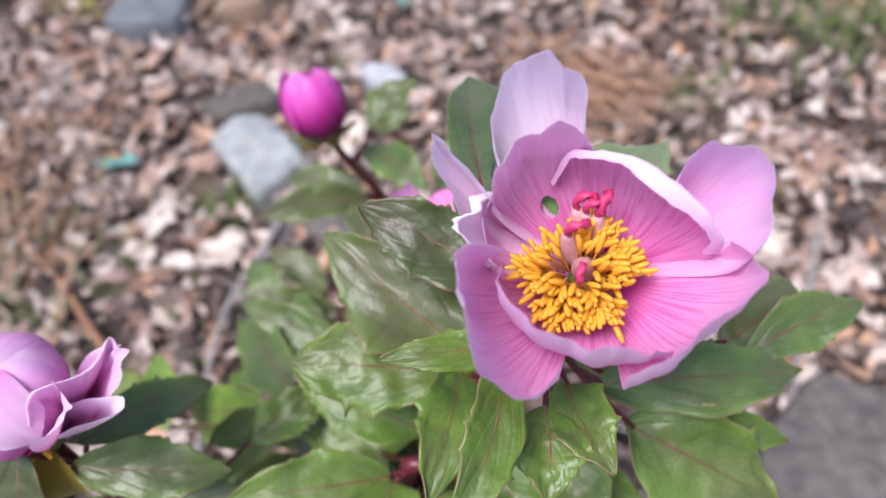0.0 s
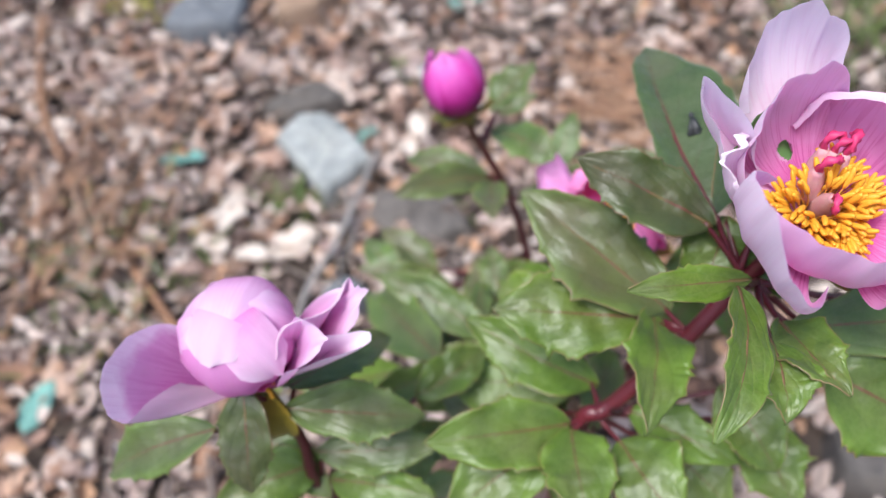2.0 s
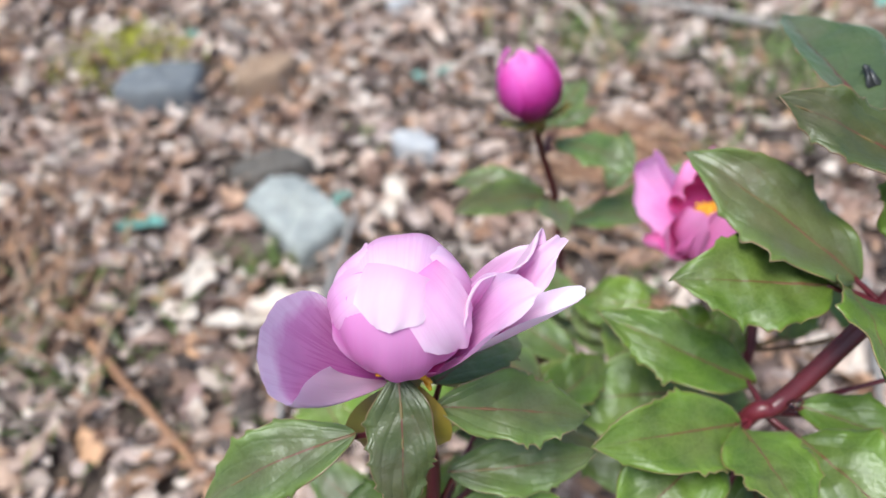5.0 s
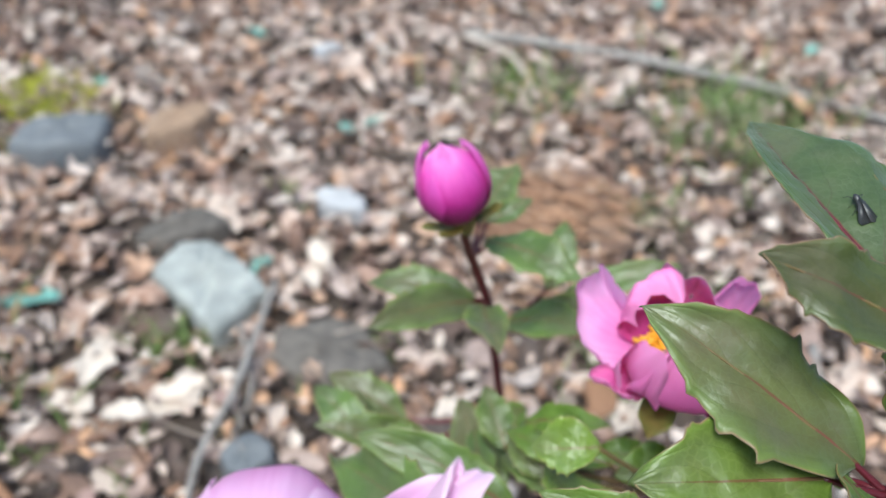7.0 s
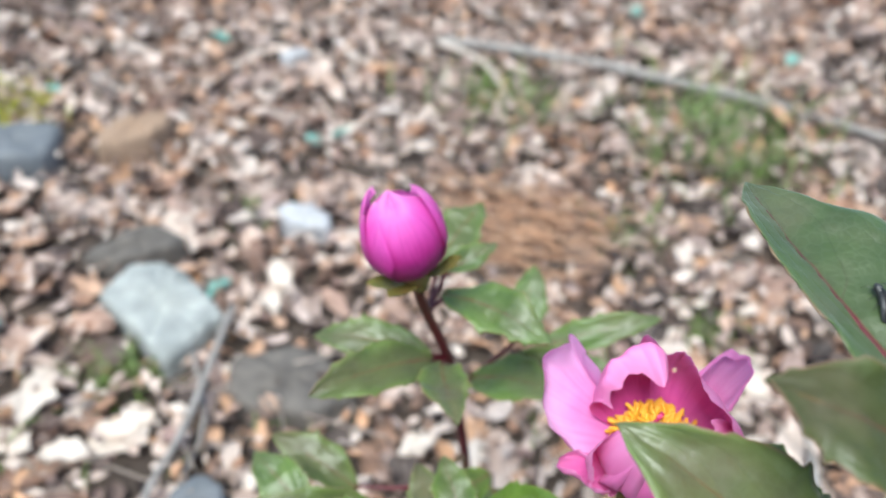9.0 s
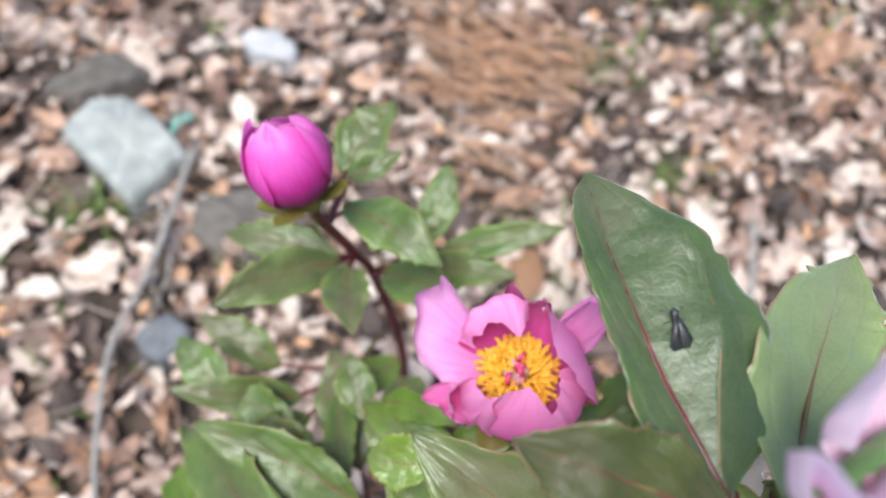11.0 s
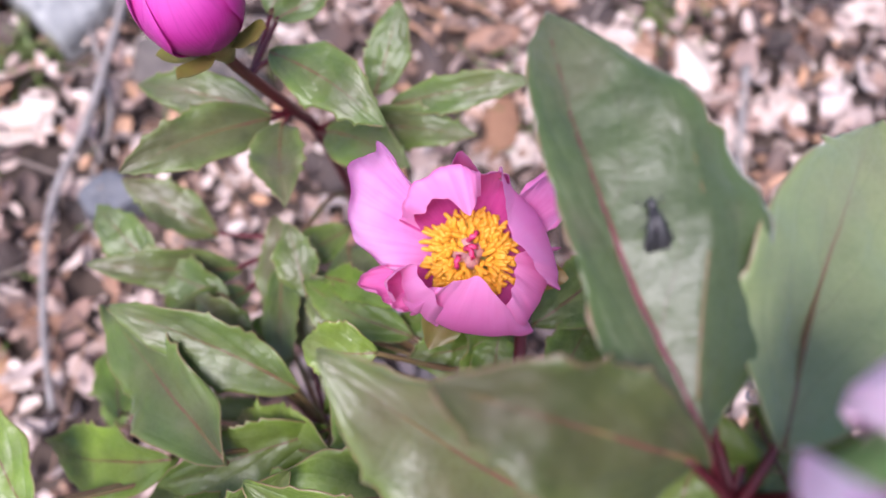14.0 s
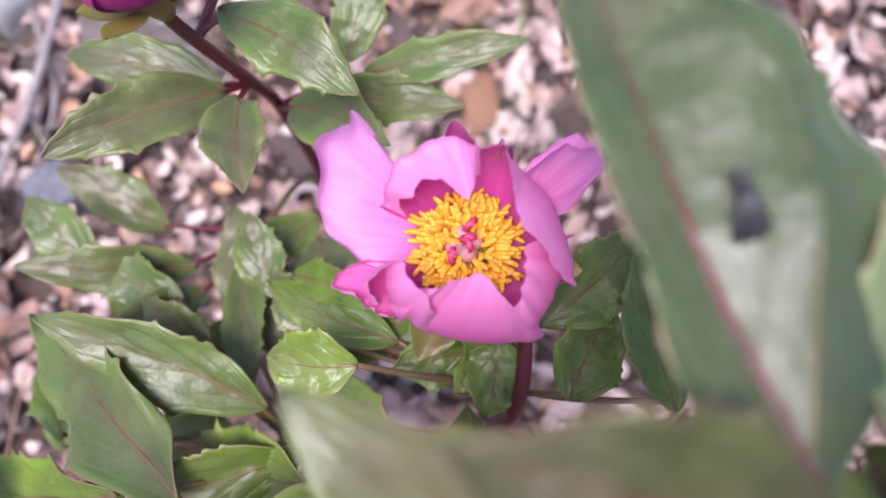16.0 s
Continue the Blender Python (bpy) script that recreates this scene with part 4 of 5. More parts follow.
stem(plant_open, [(0.02, 0.25, 0.0), (0.028, 0.235, 0.25), (0.032, 0.205, 0.44), (0.046, 0.202, 0.463), (0.080, 0.211, 0.508), (0.103, 0.219, 0.542), (0.118, 0.212, 0.585)], [0.0045, 0.0045, 0.0042, 0.0043, 0.0042, 0.0036, 0.0034])
stem(plant_drooping, [(-0.06, 0.27, 0.0), (-0.085, 0.23, 0.25), (-0.113, 0.196, 0.40), (-0.114, 0.202, 0.46), (-0.1232, 0.211, 0.505)], [0.004, 0.0038, 0.0035, 0.003, 0.003])
stem(plant_cup, [(0.05, 0.31, 0.0), (0.062, 0.285, 0.25), (0.082, 0.272, 0.38), (0.092, 0.300, 0.42), (0.086, 0.318, 0.443)], [0.004, 0.0038, 0.0032, 0.0028, 0.0026])
for owner, line in ((plant_bud, [(0.046, 0.465, 0.21), (0.030, 0.440, 0.285), (0.006, 0.405, 0.318)]), (plant_cup, [(0.064, 0.284, 0.26), (0.040, 0.288, 0.325), (0.000, 0.290, 0.345)])):
    tv, tf = tube(np.array(line) - np.array(owner.location), [0.002, 0.0016], 7, 14)
    part("leaf_stalk", mesh_of("leaf_stalk", tv, tf), STEM_GREEN, owner)
stem(plant_bud, [(0.06, 0.47, 0.0), (0.048, 0.466, 0.20), (0.028, 0.460, 0.33), (0.016, 0.446, 0.385), (-0.004, 0.436, 0.445), (-0.009, 0.433, 0.470)], [0.004, 0.0038, 0.0034, 0.003, 0.0027, 0.0025])

NODE = {
    "joint": (0.082, 0.212, 0.511), "low": (0.040, 0.203, 0.455), "up": (0.104, 0.212, 0.550), "top": (0.100, 0.220, 0.548),
    "bn": (0.016, 0.447, 0.384), "bm": (0.000, 0.438, 0.432), "bo": (0.026, 0.458, 0.340), "bl": (0.006, 0.405, 0.318),
    "q": (0.078, 0.290, 0.385), "ql": (0.000, 0.290, 0.345), "g": (-0.112, 0.205, 0.485), "gl": (-0.112, 0.198, 0.410),
}

leaf(plant_open, NODE['joint'], (0.074, 0.222, 0.517), (0.011, 0.276, 0.554), 0.043, bend=0.05, material=LEAF_DARK)
leaf(plant_open, NODE['joint'], (0.061, 0.219, 0.519), (-0.009, 0.226, 0.529), 0.043, bend=0.01)
leaf(plant_open, NODE['joint'], (0.067, 0.225, 0.514), (0.048, 0.159, 0.524), 0.029, up=(0.1, -0.8, 0.8), bend=0.08)
leaf(plant_open, NODE['low'], (0.045, 0.220, 0.453), (-0.023, 0.259, 0.474), 0.032)
leaf(plant_open, NODE['low'], (0.025, 0.198, 0.456), (-0.049, 0.187, 0.475), 0.036)
leaf(plant_open, NODE['low'], (0.018, 0.194, 0.452), (-0.043, 0.163, 0.436), 0.043)
leaf(plant_open, NODE['low'], (0.026, 0.196, 0.456), (0.025, 0.141, 0.469), 0.036)
leaf(plant_open, NODE['low'], (0.049, 0.187, 0.456), (0.069, 0.142, 0.457), 0.040)
leaf(plant_open, NODE['low'], (0.057, 0.203, 0.456), (0.105, 0.170, 0.454), 0.026)
leaf(plant_open, NODE['up'], (0.090, 0.195, 0.577), (0.040, 0.188, 0.589), 0.014)
leaf(plant_open, NODE['up'], (0.083, 0.190, 0.580), (0.059, 0.130, 0.578), 0.021, up=(0.1, -0.8, 0.8), bend=0.08)
leaf(plant_open, NODE['up'], (0.106, 0.190, 0.552), (0.115, 0.149, 0.564), 0.024, up=(0.1, -0.8, 0.8), bend=0.08)
leaf(plant_open, NODE['up'], (0.096, 0.178, 0.560), (0.092, 0.144, 0.556), 0.026, up=(0.1, -0.8, 0.8), bend=0.08)
leaf(plant_open, NODE['up'], (0.133, 0.190, 0.510), (0.195, 0.160, 0.480), 0.050)
leaf(plant_open, NODE['up'], (0.120, 0.202, 0.524), (0.213, 0.205, 0.511), 0.032, material=LEAF_DARK)
leaf(plant_open, NODE['up'], (0.189, 0.212, 0.517), (0.248, 0.232, 0.518), 0.024, material=LEAF_DARK)
leaf(plant_open, NODE['up'], (0.183, 0.221, 0.511), (0.226, 0.253, 0.509), 0.030, material=LEAF_DARK)
leaf(plant_open, NODE['up'], (0.160, 0.199, 0.495), (0.208, 0.185, 0.483), 0.016)
leaf(plant_open, NODE['top'], (0.088, 0.232, 0.566), (0.032, 0.258, 0.590), 0.032, bend=0.02, fold=0.15, material=LEAF_BRONZE)
fly_leaf_map = lobed_leaf(plant_open, NODE['top'], LEAF_GREY, (0.096, 0.243, 0.560), (0.0895, 0.3455, 0.569), (0.18, -0.45, 1), 0.008, 0.0015,
                          [(-6, -9), (6, -11), (24, -12.9), (38, -13.3), (56, -13.6), (75, -12.6), (92, -10.5), (104, -7.5)],
                          [(-6, -9.4), (4, -24.6), (20, -27.2), (32, -26.0), (49, -25.3), (69, -23.8), (85, -21.5), (94, -17.5), (104, -7.9)],
                          [(-6, -8.6), (0, 0), (7, 12), (16, 19.5), (24, 22.0), (44, 21.5), (56, 20.3), (60, 19.5), (62, 15.5), (66, 15.5), (73, 12.5), (83, 6.5), (94, -1.5), (104, -7.1)])
leaf(plant_open, NODE['top'], (0.1058, 0.2298, 0.5681), (0.1713, 0.3053, 0.5588), 0.044, bend=0.0, fold=0.3, wave=0.07, up=(-0.15, -0.5, 1), material=LEAF_PALE)
leaf(plant_bud, NODE['bn'], (0.005, 0.440, 0.395), (-0.059, 0.473, 0.391), 0.025, material=LEAF_DARK)
leaf(plant_bud, NODE['bn'], (0.004, 0.438, 0.394), (-0.066, 0.413, 0.413), 0.028, material=LEAF_DARK)
leaf(plant_bud, NODE['bn'], (0.009, 0.435, 0.393), (0.004, 0.384, 0.409), 0.026, material=LEAF_DARK)
leaf(plant_bud, NODE['bm'], (0.011, 0.447, 0.436), (0.053, 0.395, 0.443), 0.028, material=LEAF_DARK)
leaf(plant_bud, NODE['bm'], (0.016, 0.464, 0.436), (0.048, 0.470, 0.446), 0.014, material=LEAF_DARK)
leaf(plant_bud, NODE['bm'], (0.014, 0.473, 0.429), (0.051, 0.508, 0.445), 0.030, material=LEAF_DARK)
leaf(plant_bud, NODE['bo'], (0.065, 0.435, 0.392), (0.133, 0.420, 0.419), 0.019, material=LEAF_DARK)
leaf(plant_bud, NODE['bo'], (0.059, 0.446, 0.386), (0.080, 0.483, 0.412), 0.023, material=LEAF_DARK)
leaf(plant_bud, NODE['bo'], (0.045, 0.437, 0.378), (0.101, 0.404, 0.403), 0.022, material=LEAF_DARK)
leaf(plant_bud, NODE['bo'], (0.031, 0.441, 0.366), (0.064, 0.394, 0.402), 0.030, material=LEAF_DARK)
leaf(plant_bud, NODE['bl'], (-0.043, 0.420, 0.303), (-0.090, 0.460, 0.319), 0.026, material=LEAF_DARK)
leaf(plant_bud, NODE['bl'], (-0.030, 0.389, 0.322), (-0.104, 0.398, 0.349), 0.023, material=LEAF_DARK)
leaf(plant_bud, NODE['bl'], (-0.028, 0.374, 0.326), (-0.075, 0.353, 0.351), 0.020, material=LEAF_DARK)
leaf(plant_bud, NODE['bl'], (-0.007, 0.383, 0.335), (-0.018, 0.311, 0.348), 0.018, material=LEAF_DARK)
leaf(plant_bud, NODE['bl'], (0.033, 0.398, 0.328), (-0.006, 0.381, 0.334), 0.022)
leaf(plant_cup, NODE['q'], (0.015, 0.358, 0.371), (0.047, 0.325, 0.405), 0.016, stalk=STEM_GREEN)
leaf(plant_cup, NODE['q'], (0.030, 0.303, 0.423), (0.000, 0.316, 0.414), 0.026, material=LEAF_FRESH_LIT, stalk=STEM_GREEN)
leaf(plant_cup, NODE['ql'], (-0.040, 0.276, 0.397), (-0.097, 0.374, 0.350), 0.040, wave=0.12, material=LEAF_DARK, stalk=STEM_GREEN)
leaf(plant_cup, NODE['ql'], (-0.068, 0.287, 0.372), (-0.141, 0.317, 0.321), 0.038, material=LEAF_FRESH_LIT, stalk=STEM_GREEN)
leaf(plant_cup, NODE['ql'], (0.004, 0.271, 0.390), (-0.041, 0.302, 0.349), 0.038, material=LEAF_FRESH_LIT, stalk=STEM_GREEN)
leaf(plant_cup, NODE['ql'], (-0.129, 0.276, 0.371), (-0.148, 0.335, 0.371), 0.030, material=LEAF_FRESH_LIT, stalk=STEM_GREEN)
leaf(plant_cup, NODE['ql'], (-0.156, 0.279, 0.370), (-0.171, 0.329, 0.366), 0.036, material=LEAF_FRESH_LIT, stalk=STEM_GREEN)
leaf(plant_cup, NODE['ql'], (-0.060, 0.262, 0.363), (-0.014, 0.288, 0.368), 0.026, material=LEAF_FRESH_LIT, stalk=STEM_GREEN)
leaf(plant_cup, NODE['ql'], (0.039, 0.245, 0.411), (-0.040, 0.255, 0.406), 0.048, material=LEAF_FRESH_LIT, stalk=STEM_GREEN)
leaf(plant_cup, NODE['q'], (0.098, 0.301, 0.418), (0.148, 0.327, 0.427), 0.027, stalk=STEM_GREEN)
leaf(plant_cup, NODE['q'], (0.102, 0.273, 0.410), (0.129, 0.301, 0.414), 0.027, stalk=STEM_GREEN)
leaf(plant_cup, NODE['q'], (0.135, 0.258, 0.423), (0.140, 0.317, 0.432), 0.022, stalk=STEM_GREEN)
leaf(plant_drooping, NODE['g'], (-0.144, 0.190, 0.505), (-0.209, 0.188, 0.473), 0.028, material=LEAF_DARK)
leaf(plant_drooping, NODE['g'], (-0.126, 0.200, 0.525), (-0.131, 0.165, 0.485), 0.026, up=(0.0, -0.9, 0.5), fold=0.1, material=LEAF_BRONZE)
leaf(plant_drooping, NODE['g'], (-0.113, 0.199, 0.502), (-0.047, 0.199, 0.479), 0.028, material=LEAF_DARK)
leaf(plant_drooping, NODE['g'], (-0.111, 0.209, 0.504), (-0.064, 0.252, 0.472), 0.024, material=LEAF_DARK)
leaf(plant_drooping, NODE['gl'], (-0.108, 0.198, 0.453), (-0.041, 0.197, 0.452), 0.025, material=LEAF_DARK)
leaf(plant_drooping, NODE['gl'], (-0.111, 0.201, 0.430), (-0.165, 0.178, 0.438), 0.032)
leaf(plant_drooping, NODE['gl'], (-0.056, 0.235, 0.432), (-0.012, 0.264, 0.430), 0.026)
leaf(plant_drooping, NODE['gl'], (-0.106, 0.194, 0.424), (-0.048, 0.175, 0.433), 0.028)
leaf(plant_drooping, NODE['gl'], (-0.123, 0.211, 0.412), (-0.138, 0.183, 0.415), 0.026)
leaf(plant_cup, NODE['ql'], (-0.007, 0.305, 0.372), (-0.084, 0.358, 0.391), 0.030, material=LEAF_DARK, stalk=STEM_GREEN)
leaf(plant_cup, NODE['ql'], (0.003, 0.283, 0.380), (-0.076, 0.275, 0.376), 0.032, stalk=STEM_GREEN)
leaf(plant_cup, NODE['q'], (0.050, 0.316, 0.381), (0.004, 0.360, 0.365), 0.022, stalk=STEM_GREEN)
leaf(plant_cup, NODE['q'], (0.048, 0.316, 0.360), (0.003, 0.358, 0.343), 0.028, material=LEAF_DARK, stalk=STEM_GREEN)
leaf(plant_cup, NODE['q'], (0.085, 0.303, 0.406), (0.074, 0.276, 0.395), 0.024, stalk=STEM_GREEN)
leaf(plant_cup, NODE['ql'], (-0.133, 0.333, 0.232), (-0.126, 0.384, 0.217), 0.026, material=LEAF_FRESH_LIT, stalk=STEM_GREEN)
leaf(plant_cup, NODE['ql'], (-0.114, 0.329, 0.286), (-0.120, 0.383, 0.264), 0.024, material=LEAF_FRESH_LIT, stalk=STEM_GREEN)
leaf(plant_cup, NODE['ql'], (0.033, 0.304, 0.352), (0.001, 0.296, 0.343), 0.030, material=LEAF_FRESH_LIT, stalk=STEM_GREEN)
leaf(plant_cup, NODE['q'], (0.030, 0.385, 0.335), (0.032, 0.346, 0.345), 0.028, material=LEAF_DARK, stalk=STEM_GREEN)
leaf(plant_open, NODE['low'], (0.103, 0.205, 0.470), (0.123, 0.165, 0.450), 0.034)
leaf(plant_open, NODE['low'], (0.130, 0.205, 0.431), (0.139, 0.155, 0.415), 0.036)
leaf(plant_open, NODE['low'], (0.078, 0.200, 0.414), (0.112, 0.165, 0.397), 0.036)
leaf(plant_open, NODE['low'], (0.017, 0.229, 0.413), (-0.013, 0.202, 0.404), 0.030)
leaf(plant_open, NODE['low'], (0.035, 0.213, 0.412), (0.019, 0.177, 0.395), 0.032)
leaf(plant_drooping, NODE['gl'], (-0.085, 0.245, 0.414), (-0.043, 0.265, 0.404), 0.022)
leaf(plant_drooping, NODE['gl'], (-0.137, 0.220, 0.420), (-0.107, 0.187, 0.418), 0.026)
leaf(plant_open, NODE['top'], (0.099, 0.243, 0.558), (0.085, 0.217, 0.535), 0.034)
leaf(plant_open, NODE['top'], (0.110, 0.240, 0.553), (0.123, 0.209, 0.537), 0.036)
leaf(plant_cup, NODE['ql'], (-0.075, 0.394, 0.327), (-0.101, 0.438, 0.336), 0.026, material=LEAF_DARK, stalk=STEM_GREEN)
leaf(plant_cup, NODE['ql'], (-0.037, 0.368, 0.340), (-0.077, 0.401, 0.333), 0.024, material=LEAF_DARK, stalk=STEM_GREEN)
leaf(plant_cup, NODE['q'], (0.004, 0.355, 0.353), (0.001, 0.394, 0.363), 0.022, material=LEAF_DARK, stalk=STEM_GREEN)
leaf(plant_cup, NODE['q'], (0.024, 0.327, 0.359), (0.008, 0.363, 0.363), 0.024, material=LEAF_DARK, stalk=STEM_GREEN)
leaf(plant_cup, NODE['ql'], (-0.026, 0.335, 0.353), (-0.051, 0.369, 0.351), 0.024, material=LEAF_DARK, stalk=STEM_GREEN)
leaf(plant_cup, NODE['q'], (0.080, 0.304, 0.394), (0.044, 0.304, 0.392), 0.024, stalk=STEM_GREEN)
leaf(plant_cup, NODE['q'], (0.072, 0.312, 0.384), (0.046, 0.329, 0.374), 0.020, stalk=STEM_GREEN)
leaf(plant_cup, NODE['q'], (0.092, 0.304, 0.397), (0.064, 0.288, 0.396), 0.026, material=LEAF_FRESH_LIT, stalk=STEM_GREEN)
leaf(plant_cup, NODE['ql'], (-0.018, 0.369, 0.288), (-0.053, 0.338, 0.271), 0.032, material=LEAF_FRESH_LIT, stalk=STEM_GREEN)

# leaves lower down in the clump
low_rng = np.random.default_rng(77)
for k in range(22):
    owner, hub = ((plant_open, NODE["low"]), (plant_drooping, NODE["gl"]), (plant_cup, NODE["ql"]))[k % 3]
    turn = k * 2.4 + low_rng.uniform(-0.4, 0.4)
    far, size = low_rng.uniform(0.015, 0.05), low_rng.uniform(0.055, 0.085)
    start = np.array(hub) + np.array((far * math.cos(turn), far * math.sin(turn), low_rng.uniform(-0.09, -0.02)))
    if k % 3 == 2:
        start[2] = low_rng.uniform(0.27, 0.34)
    end = start + size * np.array((math.cos(turn), math.sin(turn), low_rng.uniform(-0.25, 0.25)))
    if end[0] < 0.10:
        leaf(owner, tuple(np.array(hub) - np.array((0, 0, 0.03))), tuple(start), tuple(end), size * low_rng.uniform(0.42, 0.55), material=LEAF_DARK if k % 2 else LEAF)


# ---- the wide open flower ----
open_flower = flower_base(plant_open, (0.117, 0.206, 0.598), (-0.10, -0.38, 0.92), (0.99, -0.10, -0.06), 0.010)
for k, (rim, belly, low, roll, holes) in enumerate([
    ([(166, 44.8, 34), (153, 54.6, 43), (145, 60.6, 48), (146, 53.2, 47), (150, 43.4, 44), (156, 35.9, 34)], 0.95, 0.20, 0.0, ()),
    ([(-178, 31.1, 25), (176, 36.8, 33), (170, 44.7, 37), (166, 44.1, 40), (162, 38.7, 41), (155, 37.7, 39), (147, 38.0, 32)], 44, 0.12, 0.003, ()),
    ([(41, 29.4, 30), (46, 37.1, 38), (43, 47.3, 42), (35, 53.4, 42), (27, 55.5, 40), (17, 53.0, 36), (8, 49.5, 33), (-4, 41.3, 27)], 0.98, 0.10, 0.0, ()),
    ([(134, 43, 25), (128, 55.0, 38), (119, 61.3, 47), (112, 60.1, 52), (104, 56.4, 56), (100, 52.8, 53), (94, 49.1, 50), (95, 42.3, 42), (97, 38.3, 32)], 56, 0.18, 0.0, ((0.26, 0.22, 0.075),)),
    ([(180, 29.7, 42), (-177, 39.1, 56), (-162, 41.1, 66), (-144, 44.5, 70), (-126, 49.8, 58), (-114, 48.5, 42), (-110, 35.5, 30)], 50, 0.16, 0.0, ((0.36, 0.33, 0.03),)),
    ([(-178, 34, 22), (160, 38, 36), (147, 38, 46), (131, 38, 50), (116, 36, 55), (101, 34, 52), (90, 33, 34)], 1.14, 0.08, 0.0, ((0.36, 0.57, 0.075),)),
    ([(117, 32, 20), (108, 34, 32), (96, 33, 40), (72, 29, 46), (36, 27.8, 44), (17, 33.6, 38), (9, 37.7, 30), (5, 37.1, 20)], 1.16, 0.05, -0.0045, ()),
    ([(8, 41.1, 26), (-3, 45.2, 33), (-12, 44.7, 40), (-28, 40.3, 45), (-47, 37.4, 47), (-65, 37, 45), (-81, 37.5, 36)], 48, 0.06, 0.0, ()),
    ([(-176, 31, 30), (-160, 32, 42), (-131, 32.5, 50), (-110, 29.1, 51), (-88, 29.4, 50), (-69, 34.2, 47), (-56, 36, 36)], 40, 0.10, 0.0, ((0.565, 0.172, 0.022),)),
]):
    part("petal", lined(rim_petal(rim, belly, low, roll, 100 + k, holes=holes, nu=64 if holes else 30, nv=65 if holes else 33), (PETAL_WHITE, PETAL_WHITE, PETAL_LILAC, PETAL_WHITE)[k] if k < 4 else PETAL_OPEN, PETAL_WHITE if k < 6 else PETAL_SHELL), None, open_flower)
stamens(open_flower, 290, 0.0020, 0.0092, 0.0086, 0.0120, 0.0165, 3, 0.0068, (-0.0068, -0.0005, 0.003), (124, 34))
for a, lean, tall, curl, size in ((150, 9, 0.0235, 0.002, 1.2), (106, 24, 0.0235, -0.002, 1.15), (70, 14, 0.0240, 0.002, 1.2), (95, 18, 0.0245, -0.002, 1.0), (-100, 5, 0.0225, 0.001, 1.0)):
    carpel(open_flower, a, lean, tall, curl, size, (-0.0035, 0.0050, 0))
part("sepal", rim_petal([(150, 38, 10), (140, 40, 26), (118, 40, 34), (100, 40, 26), (94, 38, 10)], 1.18, 0.05, 0.0, 45), SEPAL_FRESH, open_flower, "fresh green sepal seen through a hole in a petal")
for k, a in enumerate((20, 190, 280)):
    sepal(open_flower, a, 0.026, 0.018, 0, 25, 40 + k)

# ---- the cup-shaped flower ----
cup_flower = flower_base(plant_cup, (0.076, 0.325, 0.447), (-0.12, -0.25, 0.96), (0.96, -0.27, 0.07), 0.008)
for k, (rim, belly, low, roll) in enumerate([
    ([(-176, 36.4, 8), (-170, 43.4, 12), (-160, 43.6, 13), (-151, 39.3, 12), (-142, 33.2, 11), (-137, 28.4, 9)], 1.08, 0.20, 0.0),
    ([(60, 33.9, 18), (55, 41.0, 24), (51, 45.5, 28), (44, 48.5, 28), (37, 46.1, 25), (32, 41.1, 22), (25, 33.0, 14)], 0.9, 0.15, -0.004),
    ([(-168, 30, 5), (-178, 39, 9), (172, 46, 12), (160, 52.0, 16), (147, 62.0, 24), (140, 59.0, 27), (134, 56.0, 29), (133, 51.2, 27), (134, 45.9, 25), (136, 35.4, 24)], 1.0, 0.08, 0.0),
    ([(113, 33.5, 30), (111, 34.5, 34), (104, 36.4, 38), (94, 31.0, 37), (79, 30.4, 36), (70, 29.1, 26)], 40, 0.06, 0.0),
    ([(156, 32.1, 24), (148, 33.5, 34), (133, 34.0, 40), (118, 33.2, 43), (103, 31.0, 44), (94, 29.6, 38)], 42, 0.08, -0.013),
    ([(-152, 35, 12), (-158, 36, 22), (-163, 35.3, 28), (-168, 31.8, 34), (-171, 25.8, 37), (-161, 23.4, 40), (-144, 22.0, 43), (-129, 22.5, 34), (-120, 23.5, 16)], 44, 0.05, 0.0),
    ([(-75, 22.0, 20), (-60, 18.2, 34), (-44, 14.6, 38), (-22, 12.1, 39), (6, 14.3, 36), (11, 23.5, 24)], 46, 0.10, 0.0),
    ([(-152, 24.5, 18), (-145, 20.0, 37), (-139, 17.4, 44), (-136, 14.0, 44.5), (-124, 11.0, 43), (-96, 9.5, 43), (-74, 14.1, 41), (-61, 20, 31), (-50, 25, 14)], 50, 0.08, 0.0),
    ([(80, 30.3, 30), (79, 28.3, 40), (73, 20.9, 45), (60, 15.3, 47), (23, 11.8, 47), (-9, 15.8, 44), (-20, 25.4, 30)], 46, 0.12, 0.0),
]):
    part("petal", lined(rim_petal(rim, belly, low, roll, 140 + k, ruffle=0.0022 if k in (0, 2) else 0.0009, holes={3: ((0.64, 0.83, 0.045),), 8: ((0.54, 0.20, 0.05),)}.get(k, ()), nu=48, nv=49), PETAL_ROSE_PALE if k in (1, 2) else PETAL_CUP, PETAL_CUP_BACK), None, cup_flower)
stamens(cup_flower, 360, 0.0004, 0.0100, 0.0052, 0.0065, 0.0095, 7, 0.0047, (-0.003, 0.002, -0.001))
for k in range(4):
    carpel(cup_flower, 90 * k + 20, 4, 0.0130 + 0.0005 * k, 0.001, 0.8, (-0.004, 0.003, 0))
for a, size, wide, e1, k in ((-118, 0.036, 0.027, 20, 50), (-8, 0.034, 0.022, 25, 51), (110, 0.022, 0.018, 40, 52), (-172, 0.026, 0.016, 15, 53)):
    sepal(cup_flower, a, size, wide, -12, e1, k, material=SEPAL_OLIVE if k == 51 else SEPAL)

